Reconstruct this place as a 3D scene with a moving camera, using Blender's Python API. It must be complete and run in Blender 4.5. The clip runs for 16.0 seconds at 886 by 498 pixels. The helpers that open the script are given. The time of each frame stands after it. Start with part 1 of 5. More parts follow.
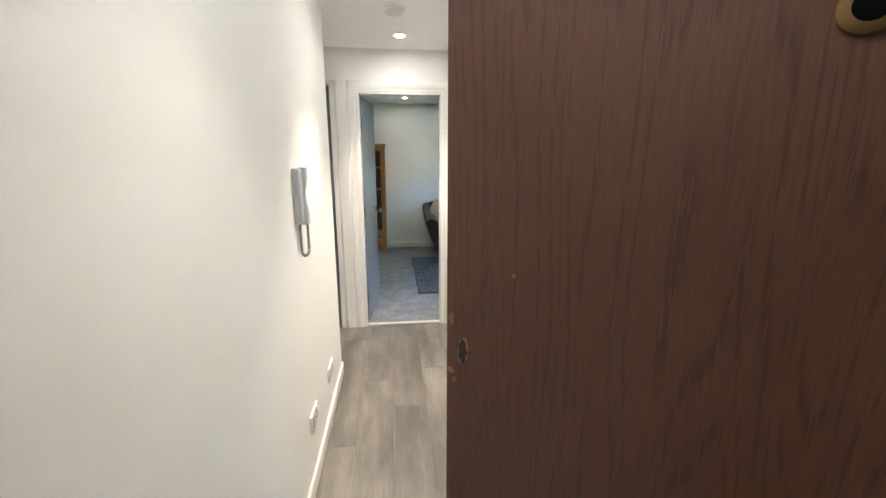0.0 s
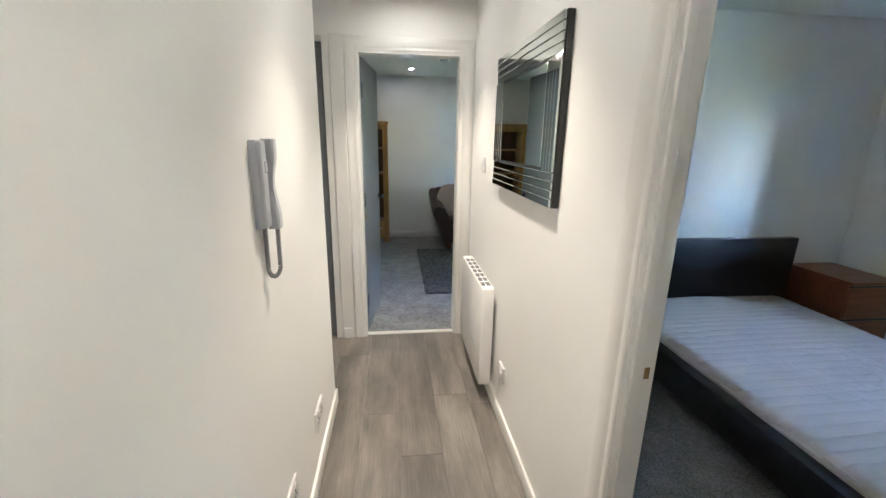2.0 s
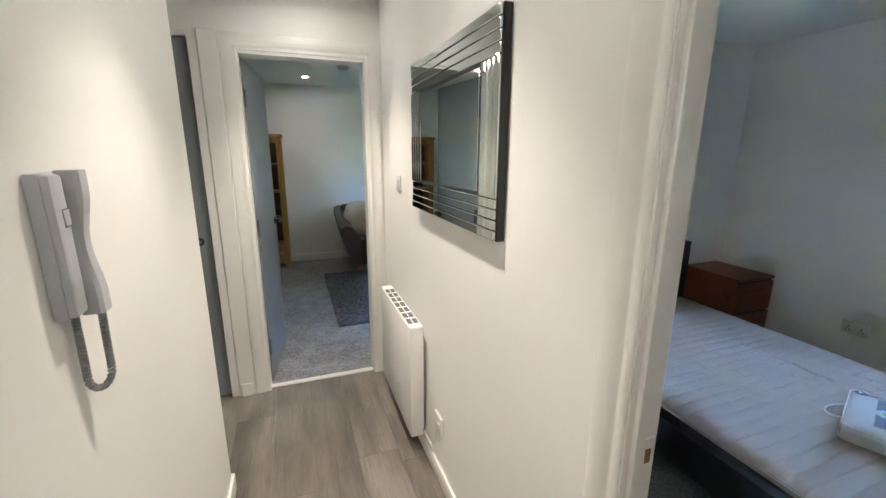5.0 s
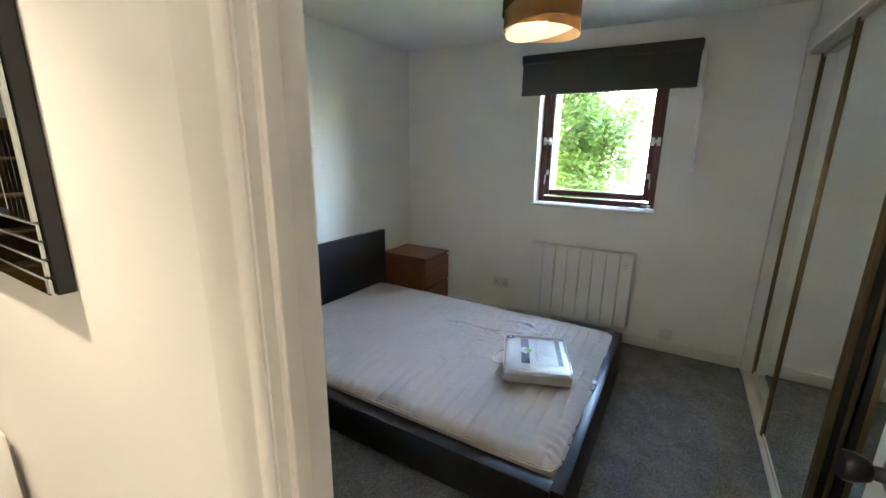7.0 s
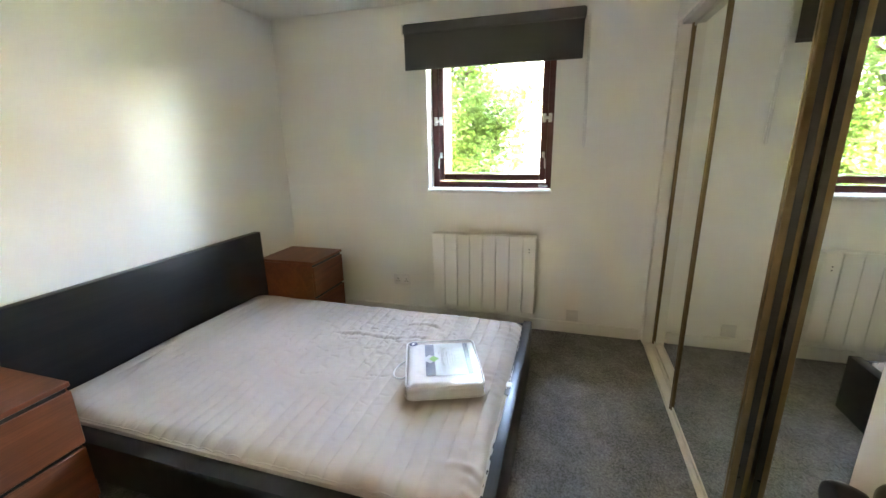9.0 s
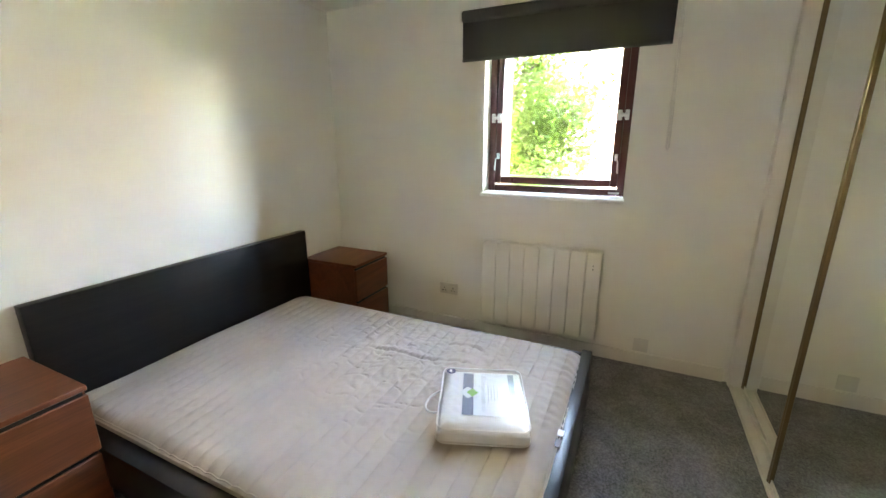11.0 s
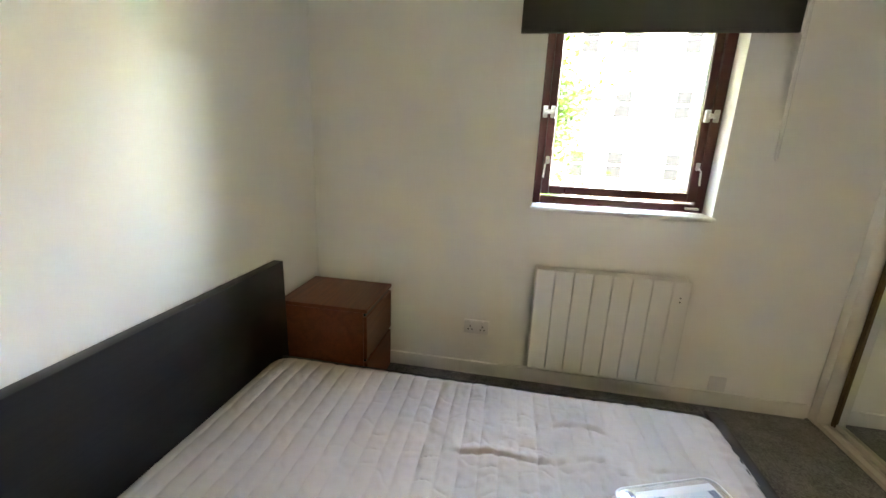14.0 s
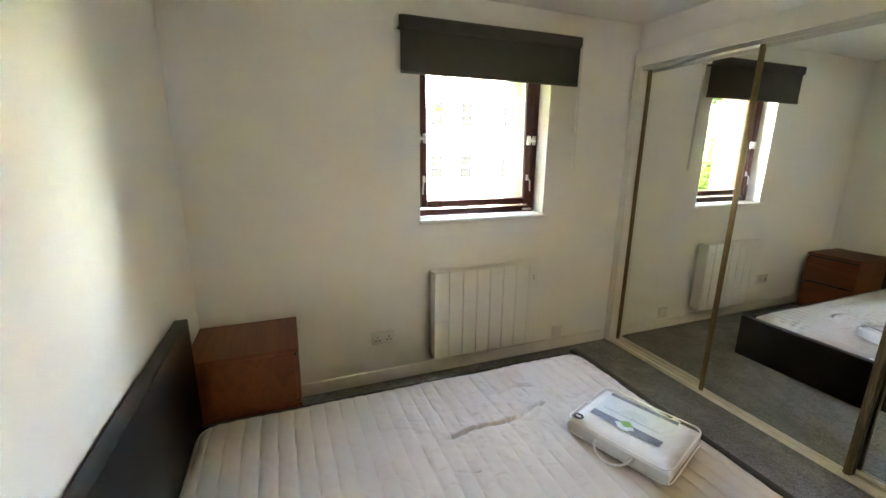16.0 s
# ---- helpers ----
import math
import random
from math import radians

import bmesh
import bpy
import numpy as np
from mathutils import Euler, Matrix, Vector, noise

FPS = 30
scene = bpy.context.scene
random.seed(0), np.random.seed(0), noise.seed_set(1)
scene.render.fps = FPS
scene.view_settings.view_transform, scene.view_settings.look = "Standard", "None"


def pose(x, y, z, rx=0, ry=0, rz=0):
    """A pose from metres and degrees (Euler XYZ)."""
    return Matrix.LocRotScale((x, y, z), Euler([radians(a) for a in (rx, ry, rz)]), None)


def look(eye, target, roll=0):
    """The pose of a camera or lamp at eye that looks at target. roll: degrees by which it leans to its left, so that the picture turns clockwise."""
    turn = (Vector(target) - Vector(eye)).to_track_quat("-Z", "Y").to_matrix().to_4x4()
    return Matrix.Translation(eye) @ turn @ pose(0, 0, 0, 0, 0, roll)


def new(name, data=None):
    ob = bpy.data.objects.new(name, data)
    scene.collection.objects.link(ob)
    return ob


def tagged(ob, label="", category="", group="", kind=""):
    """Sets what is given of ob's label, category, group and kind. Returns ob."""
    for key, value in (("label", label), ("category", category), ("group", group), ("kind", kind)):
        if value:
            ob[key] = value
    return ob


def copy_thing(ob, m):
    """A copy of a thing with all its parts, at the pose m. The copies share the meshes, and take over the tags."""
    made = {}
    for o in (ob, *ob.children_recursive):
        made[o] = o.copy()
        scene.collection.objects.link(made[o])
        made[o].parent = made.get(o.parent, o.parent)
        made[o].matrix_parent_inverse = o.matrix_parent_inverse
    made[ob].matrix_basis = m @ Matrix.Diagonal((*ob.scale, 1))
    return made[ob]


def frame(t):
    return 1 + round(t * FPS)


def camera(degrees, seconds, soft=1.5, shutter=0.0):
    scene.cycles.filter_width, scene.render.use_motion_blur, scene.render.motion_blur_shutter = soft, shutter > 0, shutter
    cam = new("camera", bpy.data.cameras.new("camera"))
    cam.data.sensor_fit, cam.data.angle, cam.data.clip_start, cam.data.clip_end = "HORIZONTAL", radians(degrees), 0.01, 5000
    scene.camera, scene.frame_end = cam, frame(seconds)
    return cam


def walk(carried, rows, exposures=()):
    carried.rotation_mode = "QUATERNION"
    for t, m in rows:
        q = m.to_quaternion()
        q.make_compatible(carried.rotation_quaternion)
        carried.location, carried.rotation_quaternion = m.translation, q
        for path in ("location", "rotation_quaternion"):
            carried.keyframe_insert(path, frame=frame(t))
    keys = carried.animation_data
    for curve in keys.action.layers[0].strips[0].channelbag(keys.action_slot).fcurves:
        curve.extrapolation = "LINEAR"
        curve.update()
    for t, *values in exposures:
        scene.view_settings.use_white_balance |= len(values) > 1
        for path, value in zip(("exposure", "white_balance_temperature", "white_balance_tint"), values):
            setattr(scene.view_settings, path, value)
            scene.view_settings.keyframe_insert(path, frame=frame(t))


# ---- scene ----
cam = camera(95.3, 16.0)
PATH = [
    (0, (0.146, 0.327, 1.489), (0.379, 2.263, 1.047), 0.1),
    (0.5, (0.109, 0.508, 1.476), (0.359, 2.434, 1.001), -0.9),
    (1, (0.084, 0.677, 1.475), (0.367, 2.593, 0.976), -0.6),
    (1.5, (0.09, 0.794, 1.466), (0.345, 2.71, 0.953), 0.6),
    (2, (0.098, 0.936, 1.452), (0.333, 2.853, 0.933), 1.0),
    (2.5, (0.112, 1.056, 1.457), (0.358, 2.975, 0.948), 1.0),
    (3, (0.071, 1.176, 1.474), (0.359, 3.094, 0.987), 0.9),
    (5.5, (0.129, 1.29, 1.477), (1.039, 3.014, 1.028), 0.2),
    (6, (0.238, 1.353, 1.462), (1.439, 2.884, 0.998), 0.4),
    (6.5, (0.331, 1.373, 1.475), (1.8, 2.643, 0.998), 0.6),
    (7, (0.404, 1.389, 1.474), (2.08, 2.368, 0.992), 0.8),
    (7.5, (0.46, 1.416, 1.447), (2.257, 2.153, 0.969), 0.6),
    (8, (0.515, 1.456, 1.412), (2.367, 2.037, 0.93), -0.1),
    (8.5, (0.6, 1.459, 1.408), (2.459, 1.993, 0.899), -0.9),
    (9, (0.764, 1.441, 1.403), (2.61, 2.009, 0.886), -1.1),
    (11.5, (1.073, 1.498, 1.395), (2.797, 2.372, 0.881), 0.3),
    (12, (1.149, 1.567, 1.367), (2.863, 2.461, 0.855), 0.6),
    (12.5, (1.268, 1.865, 1.362), (3.009, 2.7, 0.84), 1.0),
    (13, (1.351, 2.142, 1.324), (3.15, 2.858, 0.823), 1.8),
    (13.5, (1.44, 2.354, 1.347), (3.292, 2.908, 0.834), 2.3),
    (14, (1.464, 2.527, 1.372), (3.368, 2.858, 0.855), 2.4),
    (14.5, (1.407, 2.736, 1.397), (3.333, 2.807, 0.864), 2.2),
    (15, (1.396, 2.906, 1.391), (3.318, 2.708, 0.873), 1.6),
    (15.5, (1.381, 3.051, 1.435), (3.261, 2.586, 0.936), 1.0),
    (16, (1.327, 3.193, 1.475), (3.139, 2.493, 1.0), 0.6),
]
EXPOSURES = [(0, 7.75, 5850, 10), (0.8, 7.55, 5850, 10), (2, 7.35, 5800, 10), (3, 7.25, 5900, 10), (5.5, 7.2, 5900, 10), (6.5, 7.38, 6700, 10), (7, 7.45, 6900, 11),
             (8, 8.0, 6800, 12), (9, 8.22, 8000, 12), (12, 8.05, 8500, 13), (14, 8.0, 8700, 13), (16, 8.02, 9000, 13)]
walk(cam, [(t, look(eye, target, roll)) for t, eye, target, roll in PATH], EXPOSURES)

# ---- world, sun, lamps ----
world = bpy.data.worlds.new("sky")
scene.world = world
world.use_nodes = True
wn = world.node_tree.nodes
sky = wn.new("ShaderNodeTexSky")
sky.sky_type, sky.sun_disc = "NISHITA", False
sky.sun_elevation, sky.sun_rotation = radians(50), radians(320)
wn["Background"].inputs["Strength"].default_value = 0.15
world.node_tree.links.new(sky.outputs[0], wn["Background"].inputs["Color"])

SUN_FROM = Vector((-0.413, 0.492, 0.766))
sun = new("sun", bpy.data.lights.new("sun", "SUN"))
sun.data.energy, sun.data.angle, sun.data.color = 2.0, radians(0.5), (1.0, 0.95, 0.88)
sun.matrix_world = look(SUN_FROM * 30, (0, 0, 0))

WARM = (1.0, 0.84, 0.64)


def spot_lamp(x, y, z, watts, size=115):
    lamp = new("downlight_lamp", bpy.data.lights.new("downlight_lamp", "SPOT"))
    lamp.data.energy, lamp.data.color = watts, WARM
    lamp.data.spot_size, lamp.data.spot_blend, lamp.data.shadow_soft_size = radians(size), 0.9, 0.035
    lamp.matrix_world = look((x, y, z), (x, y, 0))


spot_lamp(0.21, 3.42, 2.295, 0.70, 84)
spot_lamp(0.21, 2.35, 2.295, 0.58, 84)
spot_lamp(0.21, 1.15, 2.295, 0.19, 88)
# unseen landing lamp, added to lift the face of the entrance door
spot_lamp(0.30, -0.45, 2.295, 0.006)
# unseen lamp, added to brighten the door's free edge and the left wall
spot_lamp(0.02, 0.42, 2.295, 0.010, 100)
spot_lamp(0.33, 6.45, 2.295, 0.035)
pendant_lamp = new("pendant_bulb_lamp", bpy.data.lights.new("pendant_bulb_lamp", "POINT"))
pendant_lamp.data.energy, pendant_lamp.data.color, pendant_lamp.data.shadow_soft_size = 0.018, WARM, 0.03
pendant_lamp.location = (2.14, 1.96, 1.995)


# ---- materials ----
def nodes_of(name):
    m = bpy.data.materials.new(name)
    m.use_nodes = True
    return m, m.node_tree.nodes, m.node_tree.links, m.node_tree.nodes["Principled BSDF"]


def noise_node(n, l, scale, detail=4.0, rough=0.55, stretch=(1, 1, 1), coord="Object"):
    tc, mp, nz = n.new("ShaderNodeTexCoord"), n.new("ShaderNodeMapping"), n.new("ShaderNodeTexNoise")
    mp.inputs["Scale"].default_value = stretch
    nz.inputs["Scale"].default_value, nz.inputs["Detail"].default_value, nz.inputs["Roughness"].default_value = scale, detail, rough
    l.new(tc.outputs[coord], mp.inputs["Vector"])
    l.new(mp.outputs[0], nz.inputs["Vector"])
    return nz


def ramp_node(n, l, source, stops):
    r = n.new("ShaderNodeValToRGB")
    while len(r.color_ramp.elements) < len(stops):
        r.color_ramp.elements.new(0.5)
    for e, (p, c) in zip(r.color_ramp.elements, stops):
        e.position, e.color = p, (*c, 1)
    l.new(source, r.inputs["Fac"])
    return r


def mix_node(n, l, fac, a, b, blend="MIX"):
    mx = n.new("ShaderNodeMix")
    mx.data_type, mx.blend_type = "RGBA", blend
    for sock, v in ((mx.inputs["Factor"], fac), (mx.inputs["A"], a), (mx.inputs["B"], b)):
        if isinstance(v, (int, float)):
            sock.default_value = v
        elif isinstance(v, tuple):
            sock.default_value = (*v, 1)
        else:
            l.new(v, sock)
    return mx.outputs["Result"]


def bump_node(n, l, b, height, strength, distance=0.002):
    bp = n.new("ShaderNodeBump")
    bp.inputs["Strength"].default_value, bp.inputs["Distance"].default_value = strength, distance
    l.new(height, bp.inputs["Height"])
    l.new(bp.outputs[0], b.inputs["Normal"])


def paint(name, colour, rough=0.5, vary=0.06, big=1.3, grain=160, bump=0.25, dist=0.001, metal=0.0, rough_vary=0.08, stretch=(1, 1, 1)):
    """A plain coating: slow stains and fine grain on colour, gloss and relief."""
    m, n, l, b = nodes_of(name)
    slow, fine = noise_node(n, l, big, 5), noise_node(n, l, grain, 3, 0.6, stretch)
    dark = tuple(c * (1 - vary) for c in colour)
    light = tuple(min(1, c * (1 + vary * 0.7)) for c in colour)
    base = ramp_node(n, l, slow.outputs["Fac"], [(0.3, dark), (0.7, light)]).outputs["Color"]
    base = mix_node(n, l, 0.25, base, ramp_node(n, l, fine.outputs["Fac"], [(0.3, dark), (0.7, light)]).outputs["Color"])
    l.new(base, b.inputs["Base Color"])
    mr = n.new("ShaderNodeMapRange")
    mr.inputs["To Min"].default_value, mr.inputs["To Max"].default_value = max(0.02, rough - rough_vary), rough + rough_vary
    l.new(slow.outputs["Fac"], mr.inputs["Value"])
    l.new(mr.outputs[0], b.inputs["Roughness"])
    b.inputs["Metallic"].default_value = metal
    if bump:
        bump_node(n, l, b, fine.outputs["Fac"], bump, dist)
    return m


def wood(name, dark, light, rough=0.45, axis=1, scale=9, pores=0.5, bump=0.2, per_piece=0.0, ring=1.0, smoke=0.0):
    """Grain drawn out along one axis, with cathedral figure and dark pores."""
    m, n, l, b = nodes_of(name)
    st = [1.0, 1.0, 1.0]
    st[axis] = 0.07
    figure = noise_node(n, l, scale * 0.5, 3, 0.5, tuple(st))
    fine = noise_node(n, l, scale * 14, 4, 0.65, tuple(v if v == 1.0 else 0.03 for v in st))
    wave = n.new("ShaderNodeMath")
    wave.operation = "MULTIPLY"
    wave.inputs[1].default_value = 14.0 * ring
    l.new(figure.outputs["Fac"], wave.inputs[0])
    fr = n.new("ShaderNodeMath")
    fr.operation = "PINGPONG"
    fr.inputs[1].default_value = 1.0
    l.new(wave.outputs[0], fr.inputs[0])
    base = ramp_node(n, l, fr.outputs[0], [(0.0, dark), (1.0, light)]).outputs["Color"]
    base = mix_node(n, l, 0.45, base, ramp_node(n, l, figure.outputs["Fac"], [(0.35, dark), (0.65, light)]).outputs["Color"])
    pore = ramp_node(n, l, fine.outputs["Fac"], [(0.36, tuple(1 - pores for _ in range(3))), (0.56, (1, 1, 1))])
    base = mix_node(n, l, 1.0, base, pore.outputs["Color"], "MULTIPLY")
    if smoke:
        cloud = noise_node(n, l, 5.0, 5, 0.6, tuple(v if v == 1.0 else 0.30 for v in st))
        veil = ramp_node(n, l, cloud.outputs["Fac"], [(0.36, tuple(1 - smoke for _ in range(3))), (0.60, (1.12, 1.12, 1.12))])
        base = mix_node(n, l, 1.0, base, veil.outputs["Color"], "MULTIPLY")
    if per_piece:
        shift = n.new("ShaderNodeObjectInfo")
        for mp in [q for q in n if q.type == "MAPPING"]:
            tripled = n.new("ShaderNodeVectorMath")
            tripled.operation = "MULTIPLY_ADD"
            tripled.inputs[0].default_value, tripled.inputs[1].default_value = (1, 1, 1), (37.0, 53.0, 0.0)
            l.new(shift.outputs["Random"], tripled.inputs[0])
            l.new(mp.inputs["Vector"].links[0].from_socket, tripled.inputs[2])
            l.new(tripled.outputs[0], mp.inputs["Vector"])
        oi, mr = n.new("ShaderNodeObjectInfo"), n.new("ShaderNodeMapRange")
        mr.inputs["To Min"].default_value, mr.inputs["To Max"].default_value = 1 - per_piece, 1 + per_piece
        l.new(oi.outputs["Random"], mr.inputs["Value"])
        cm = n.new("ShaderNodeCombineColor")
        for i in range(3):
            l.new(mr.outputs[0], cm.inputs[i])
        base = mix_node(n, l, 1.0, base, cm.outputs[0], "MULTIPLY")
    l.new(base, b.inputs["Base Color"])
    b.inputs["Roughness"].default_value = rough
    bump_node(n, l, b, fine.outputs["Fac"], bump, 0.0006)
    return m


def door_veneer(name, dark, light, rough=0.42):
    """Flat-sawn oak veneer: arched rings made of short dark pores along z."""
    m, n, l, b = nodes_of(name)
    figure = noise_node(n, l, 5.5, 3, 0.5, (1, 1, 0.065))
    pores = noise_node(n, l, 420, 2, 0.5, (1, 1, 0.06))
    slow = noise_node(n, l, 2.0, 4, 0.5)
    wave, fold = n.new("ShaderNodeMath"), n.new("ShaderNodeMath")
    wave.operation, fold.operation = "MULTIPLY", "PINGPONG"
    wave.inputs[1].default_value, fold.inputs[1].default_value = 84.0, 1.0
    l.new(figure.outputs["Fac"], wave.inputs[0])
    l.new(wave.outputs[0], fold.inputs[0])
    early = ramp_node(n, l, fold.outputs[0], [(0.03, (0.62, 0.62, 0.62)), (0.45, (0, 0, 0))])
    stroke = ramp_node(n, l, pores.outputs["Fac"], [(0.50, (1, 1, 1)), (0.60, (0, 0, 0))])
    ring = mix_node(n, l, 1.0, early.outputs["Color"], stroke.outputs["Color"], "MULTIPLY")
    base = ramp_node(n, l, slow.outputs["Fac"], [(0.3, tuple(0.86 * c for c in light)), (0.7, light)]).outputs["Color"]
    base = mix_node(n, l, stroke.outputs["Color"], base, mix_node(n, l, 1.0, base, (0.84, 0.82, 0.82), "MULTIPLY"))
    base = mix_node(n, l, ring, base, dark)
    l.new(base, b.inputs["Base Color"])
    b.inputs["Roughness"].default_value = rough
    bump_node(n, l, b, pores.outputs["Fac"], 0.2, 0.0005)
    return m


def carpet(name, colour):
    m, n, l, b = nodes_of(name)
    pile, tuft, tread = noise_node(n, l, 95, 3, 0.75), noise_node(n, l, 30, 3, 0.65), noise_node(n, l, 6.0, 5, 0.65)
    base = ramp_node(n, l, pile.outputs["Fac"], [(0.41, tuple(c * 0.18 for c in colour)), (0.59, tuple(c * 2.05 for c in colour))]).outputs["Color"]
    base = mix_node(n, l, 0.4, base, ramp_node(n, l, tuft.outputs["Fac"], [(0.41, tuple(c * 0.5 for c in colour)), (0.60, tuple(c * 1.5 for c in colour))]).outputs["Color"])
    base = mix_node(n, l, 0.35, base, ramp_node(n, l, tread.outputs["Fac"], [(0.42, tuple(c * 0.45 for c in colour)), (0.58, tuple(c * 1.5 for c in colour))]).outputs["Color"])
    l.new(base, b.inputs["Base Color"])
    b.inputs["Roughness"].default_value = 0.95
    b.inputs["Sheen Weight"].default_value = 0.25
    add = n.new("ShaderNodeMath")
    add.operation = "ADD"
    l.new(pile.outputs["Fac"], add.inputs[0])
    l.new(tuft.outputs["Fac"], add.inputs[1])
    bump_node(n, l, b, add.outputs[0], 0.9, 0.006)
    return m


def glow(name, colour, strength):
    m, n, l, b = nodes_of(name)
    b.inputs["Base Color"].default_value = (*colour, 1)
    b.inputs["Emission Color"].default_value = (*colour, 1)
    b.inputs["Emission Strength"].default_value = strength
    return m


def mirror_glass(name, tint=(0.88, 0.92, 0.90)):
    m, n, l, b = nodes_of(name)
    b.inputs["Base Color"].default_value = (*tint, 1)
    b.inputs["Metallic"].default_value = 1.0
    smear = noise_node(n, l, 5, 4)
    r = ramp_node(n, l, smear.outputs["Fac"], [(0.45, (0.012,) * 3), (0.8, (0.03,) * 3)])
    l.new(r.outputs["Color"], b.inputs["Roughness"])
    return m


def clear_film(name, rough=0.05, wrinkle=0.0, gloss=0.04):
    """Thin clear glass or film: see-through, glossier at a slant."""
    m, n, l, b = nodes_of(name)
    out = n["Material Output"]
    tr, gl, fr, mx = n.new("ShaderNodeBsdfTransparent"), n.new("ShaderNodeBsdfGlossy"), n.new("ShaderNodeLayerWeight"), n.new("ShaderNodeMixShader")
    gl.inputs["Roughness"].default_value = rough
    power, scale = n.new("ShaderNodeMath"), n.new("ShaderNodeMath")
    power.operation, scale.operation = "POWER", "MULTIPLY_ADD"
    power.inputs[1].default_value, scale.inputs[1].default_value, scale.inputs[2].default_value = 4.0, 0.7, gloss
    l.new(fr.outputs["Facing"], power.inputs[0])
    l.new(power.outputs[0], scale.inputs[0])
    if wrinkle:
        nz = noise_node(n, l, 22, 2, 0.4, (1, 0.4, 1))
        bp = n.new("ShaderNodeBump")
        bp.inputs["Strength"].default_value, bp.inputs["Distance"].default_value = wrinkle, 0.01
        l.new(nz.outputs["Fac"], bp.inputs["Height"])
        l.new(bp.outputs[0], gl.inputs["Normal"])
        l.new(bp.outputs[0], fr.inputs["Normal"])
    l.new(scale.outputs[0], mx.inputs["Fac"])
    l.new(tr.outputs[0], mx.inputs[1])
    l.new(gl.outputs[0], mx.inputs[2])
    l.new(mx.outputs[0], out.inputs["Surface"])
    return m


def leaf_material(name):
    m, n, l, b = nodes_of(name)
    g = n.new("ShaderNodeNewGeometry")
    base = ramp_node(n, l, g.outputs["Random Per Island"], [(0.0, (0.045, 0.085, 0.010)), (0.6, (0.070, 0.120, 0.014)), (1.0, (0.095, 0.150, 0.020))])
    l.new(base.outputs["Color"], b.inputs["Base Color"])
    b.inputs["Roughness"].default_value = 0.5
    tl, mx = n.new("ShaderNodeBsdfTranslucent"), n.new("ShaderNodeMixShader")
    l.new(base.outputs["Color"], tl.inputs["Color"])
    mx.inputs["Fac"].default_value = 0.55
    l.new(b.outputs[0], mx.inputs[1])
    l.new(tl.outputs[0], mx.inputs[2])
    l.new(mx.outputs[0], n["Material Output"].inputs["Surface"])
    return m


WALL = paint("wall_paint", (0.86, 0.85, 0.825), 0.62, 0.03, 0.9, 230, 0.22, 0.0008)
CEIL = paint("ceiling_paint", (0.88, 0.875, 0.86), 0.7, 0.03, 0.8, 200, 0.2, 0.0008)
GLOSS = paint("white_gloss_paint", (0.80, 0.785, 0.75), 0.42, 0.04, 2.5, 90, 0.05, 0.0006, rough_vary=0.02)
DOOR_WHITE = paint("white_door_paint", (0.70, 0.70, 0.70), 0.42, 0.04, 2.0, 420, 0.5, 0.0006)
GREY_DOOR = paint("grey_door_paint", (0.20, 0.215, 0.23), 0.38, 0.06, 2.0, 90, 0.12, 0.0005)
LAMINATE = wood("grey_oak_laminate", (0.115, 0.100, 0.085), (0.255, 0.228, 0.200), 0.40, 1, 11, 0.22, 0.08, 0.10, 0.12, 0.38)
CARPET = carpet("grey_carpet", (0.140, 0.143, 0.148))
CARPET_LIVING = carpet("light_grey_carpet", (0.21, 0.205, 0.20))
RUG = carpet("charcoal_rug_pile", (0.05, 0.053, 0.062))
BED_BLACK = wood("black_brown_veneer", (0.006, 0.0055, 0.005), (0.012, 0.011, 0.010), 0.34, 0, 12, 0.3, 0.25)
RED_BROWN = wood("red_brown_veneer", (0.165, 0.047, 0.019), (0.245, 0.073, 0.029), 0.36, 0, 10, 0.25, 0.15)
FRONT_DOOR = door_veneer("brown_oak_veneer", (0.040, 0.016, 0.009), (0.112, 0.048, 0.027))
RAW_WOOD = wood("raw_splintered_wood", (0.24, 0.14, 0.06), (0.38, 0.24, 0.12), 0.8, 2, 20, 0.4, 0.6)
OAK = wood("honey_oak", (0.34, 0.17, 0.045), (0.50, 0.27, 0.08), 0.4, 2, 8, 0.3, 0.15)
# OAK at about a third of its colour, for the bookcase back
OAK_DARK = wood("oak_darkened_back", (0.10, 0.045, 0.016), (0.16, 0.075, 0.026), 0.5, 2, 8, 0.3, 0.15)
MAHOGANY = paint("mahogany_window_stain", (0.085, 0.018, 0.016), 0.3, 0.25, 6, 120, 0.3, 0.0006, stretch=(1, 1, 0.1))
FABRIC = paint("mattress_cotton", (0.47, 0.415, 0.375), 0.9, 0.09, 3.5, 420, 0.5, 0.0012)
PIPING = paint("mattress_piping", (0.48, 0.43, 0.39), 0.85, 0.05, 5, 300, 0.3, 0.0008)
BLIND = paint("dark_grey_blind_fabric", (0.080, 0.079, 0.078), 0.85, 0.06, 2, 700, 0.5, 0.0006)
ENAMEL = paint("white_enamel", (0.83, 0.82, 0.80), 0.32, 0.03, 3, 250, 0.06, 0.0004)
PLASTIC = paint("white_plastic", (0.74, 0.73, 0.72), 0.35, 0.03, 6, 300, 0.05, 0.0003)
GREY_PLASTIC = paint("light_grey_plastic", (0.50, 0.51, 0.54), 0.4, 0.04, 6, 300, 0.06, 0.0003)
DARK_GREY = paint("dark_grey_plastic", (0.10, 0.10, 0.11), 0.45, 0.08, 8, 300, 0.1, 0.0004)
BLACK = paint("black_lacquer", (0.008, 0.008, 0.009), 0.3, 0.2, 8, 200, 0.08, 0.0004)
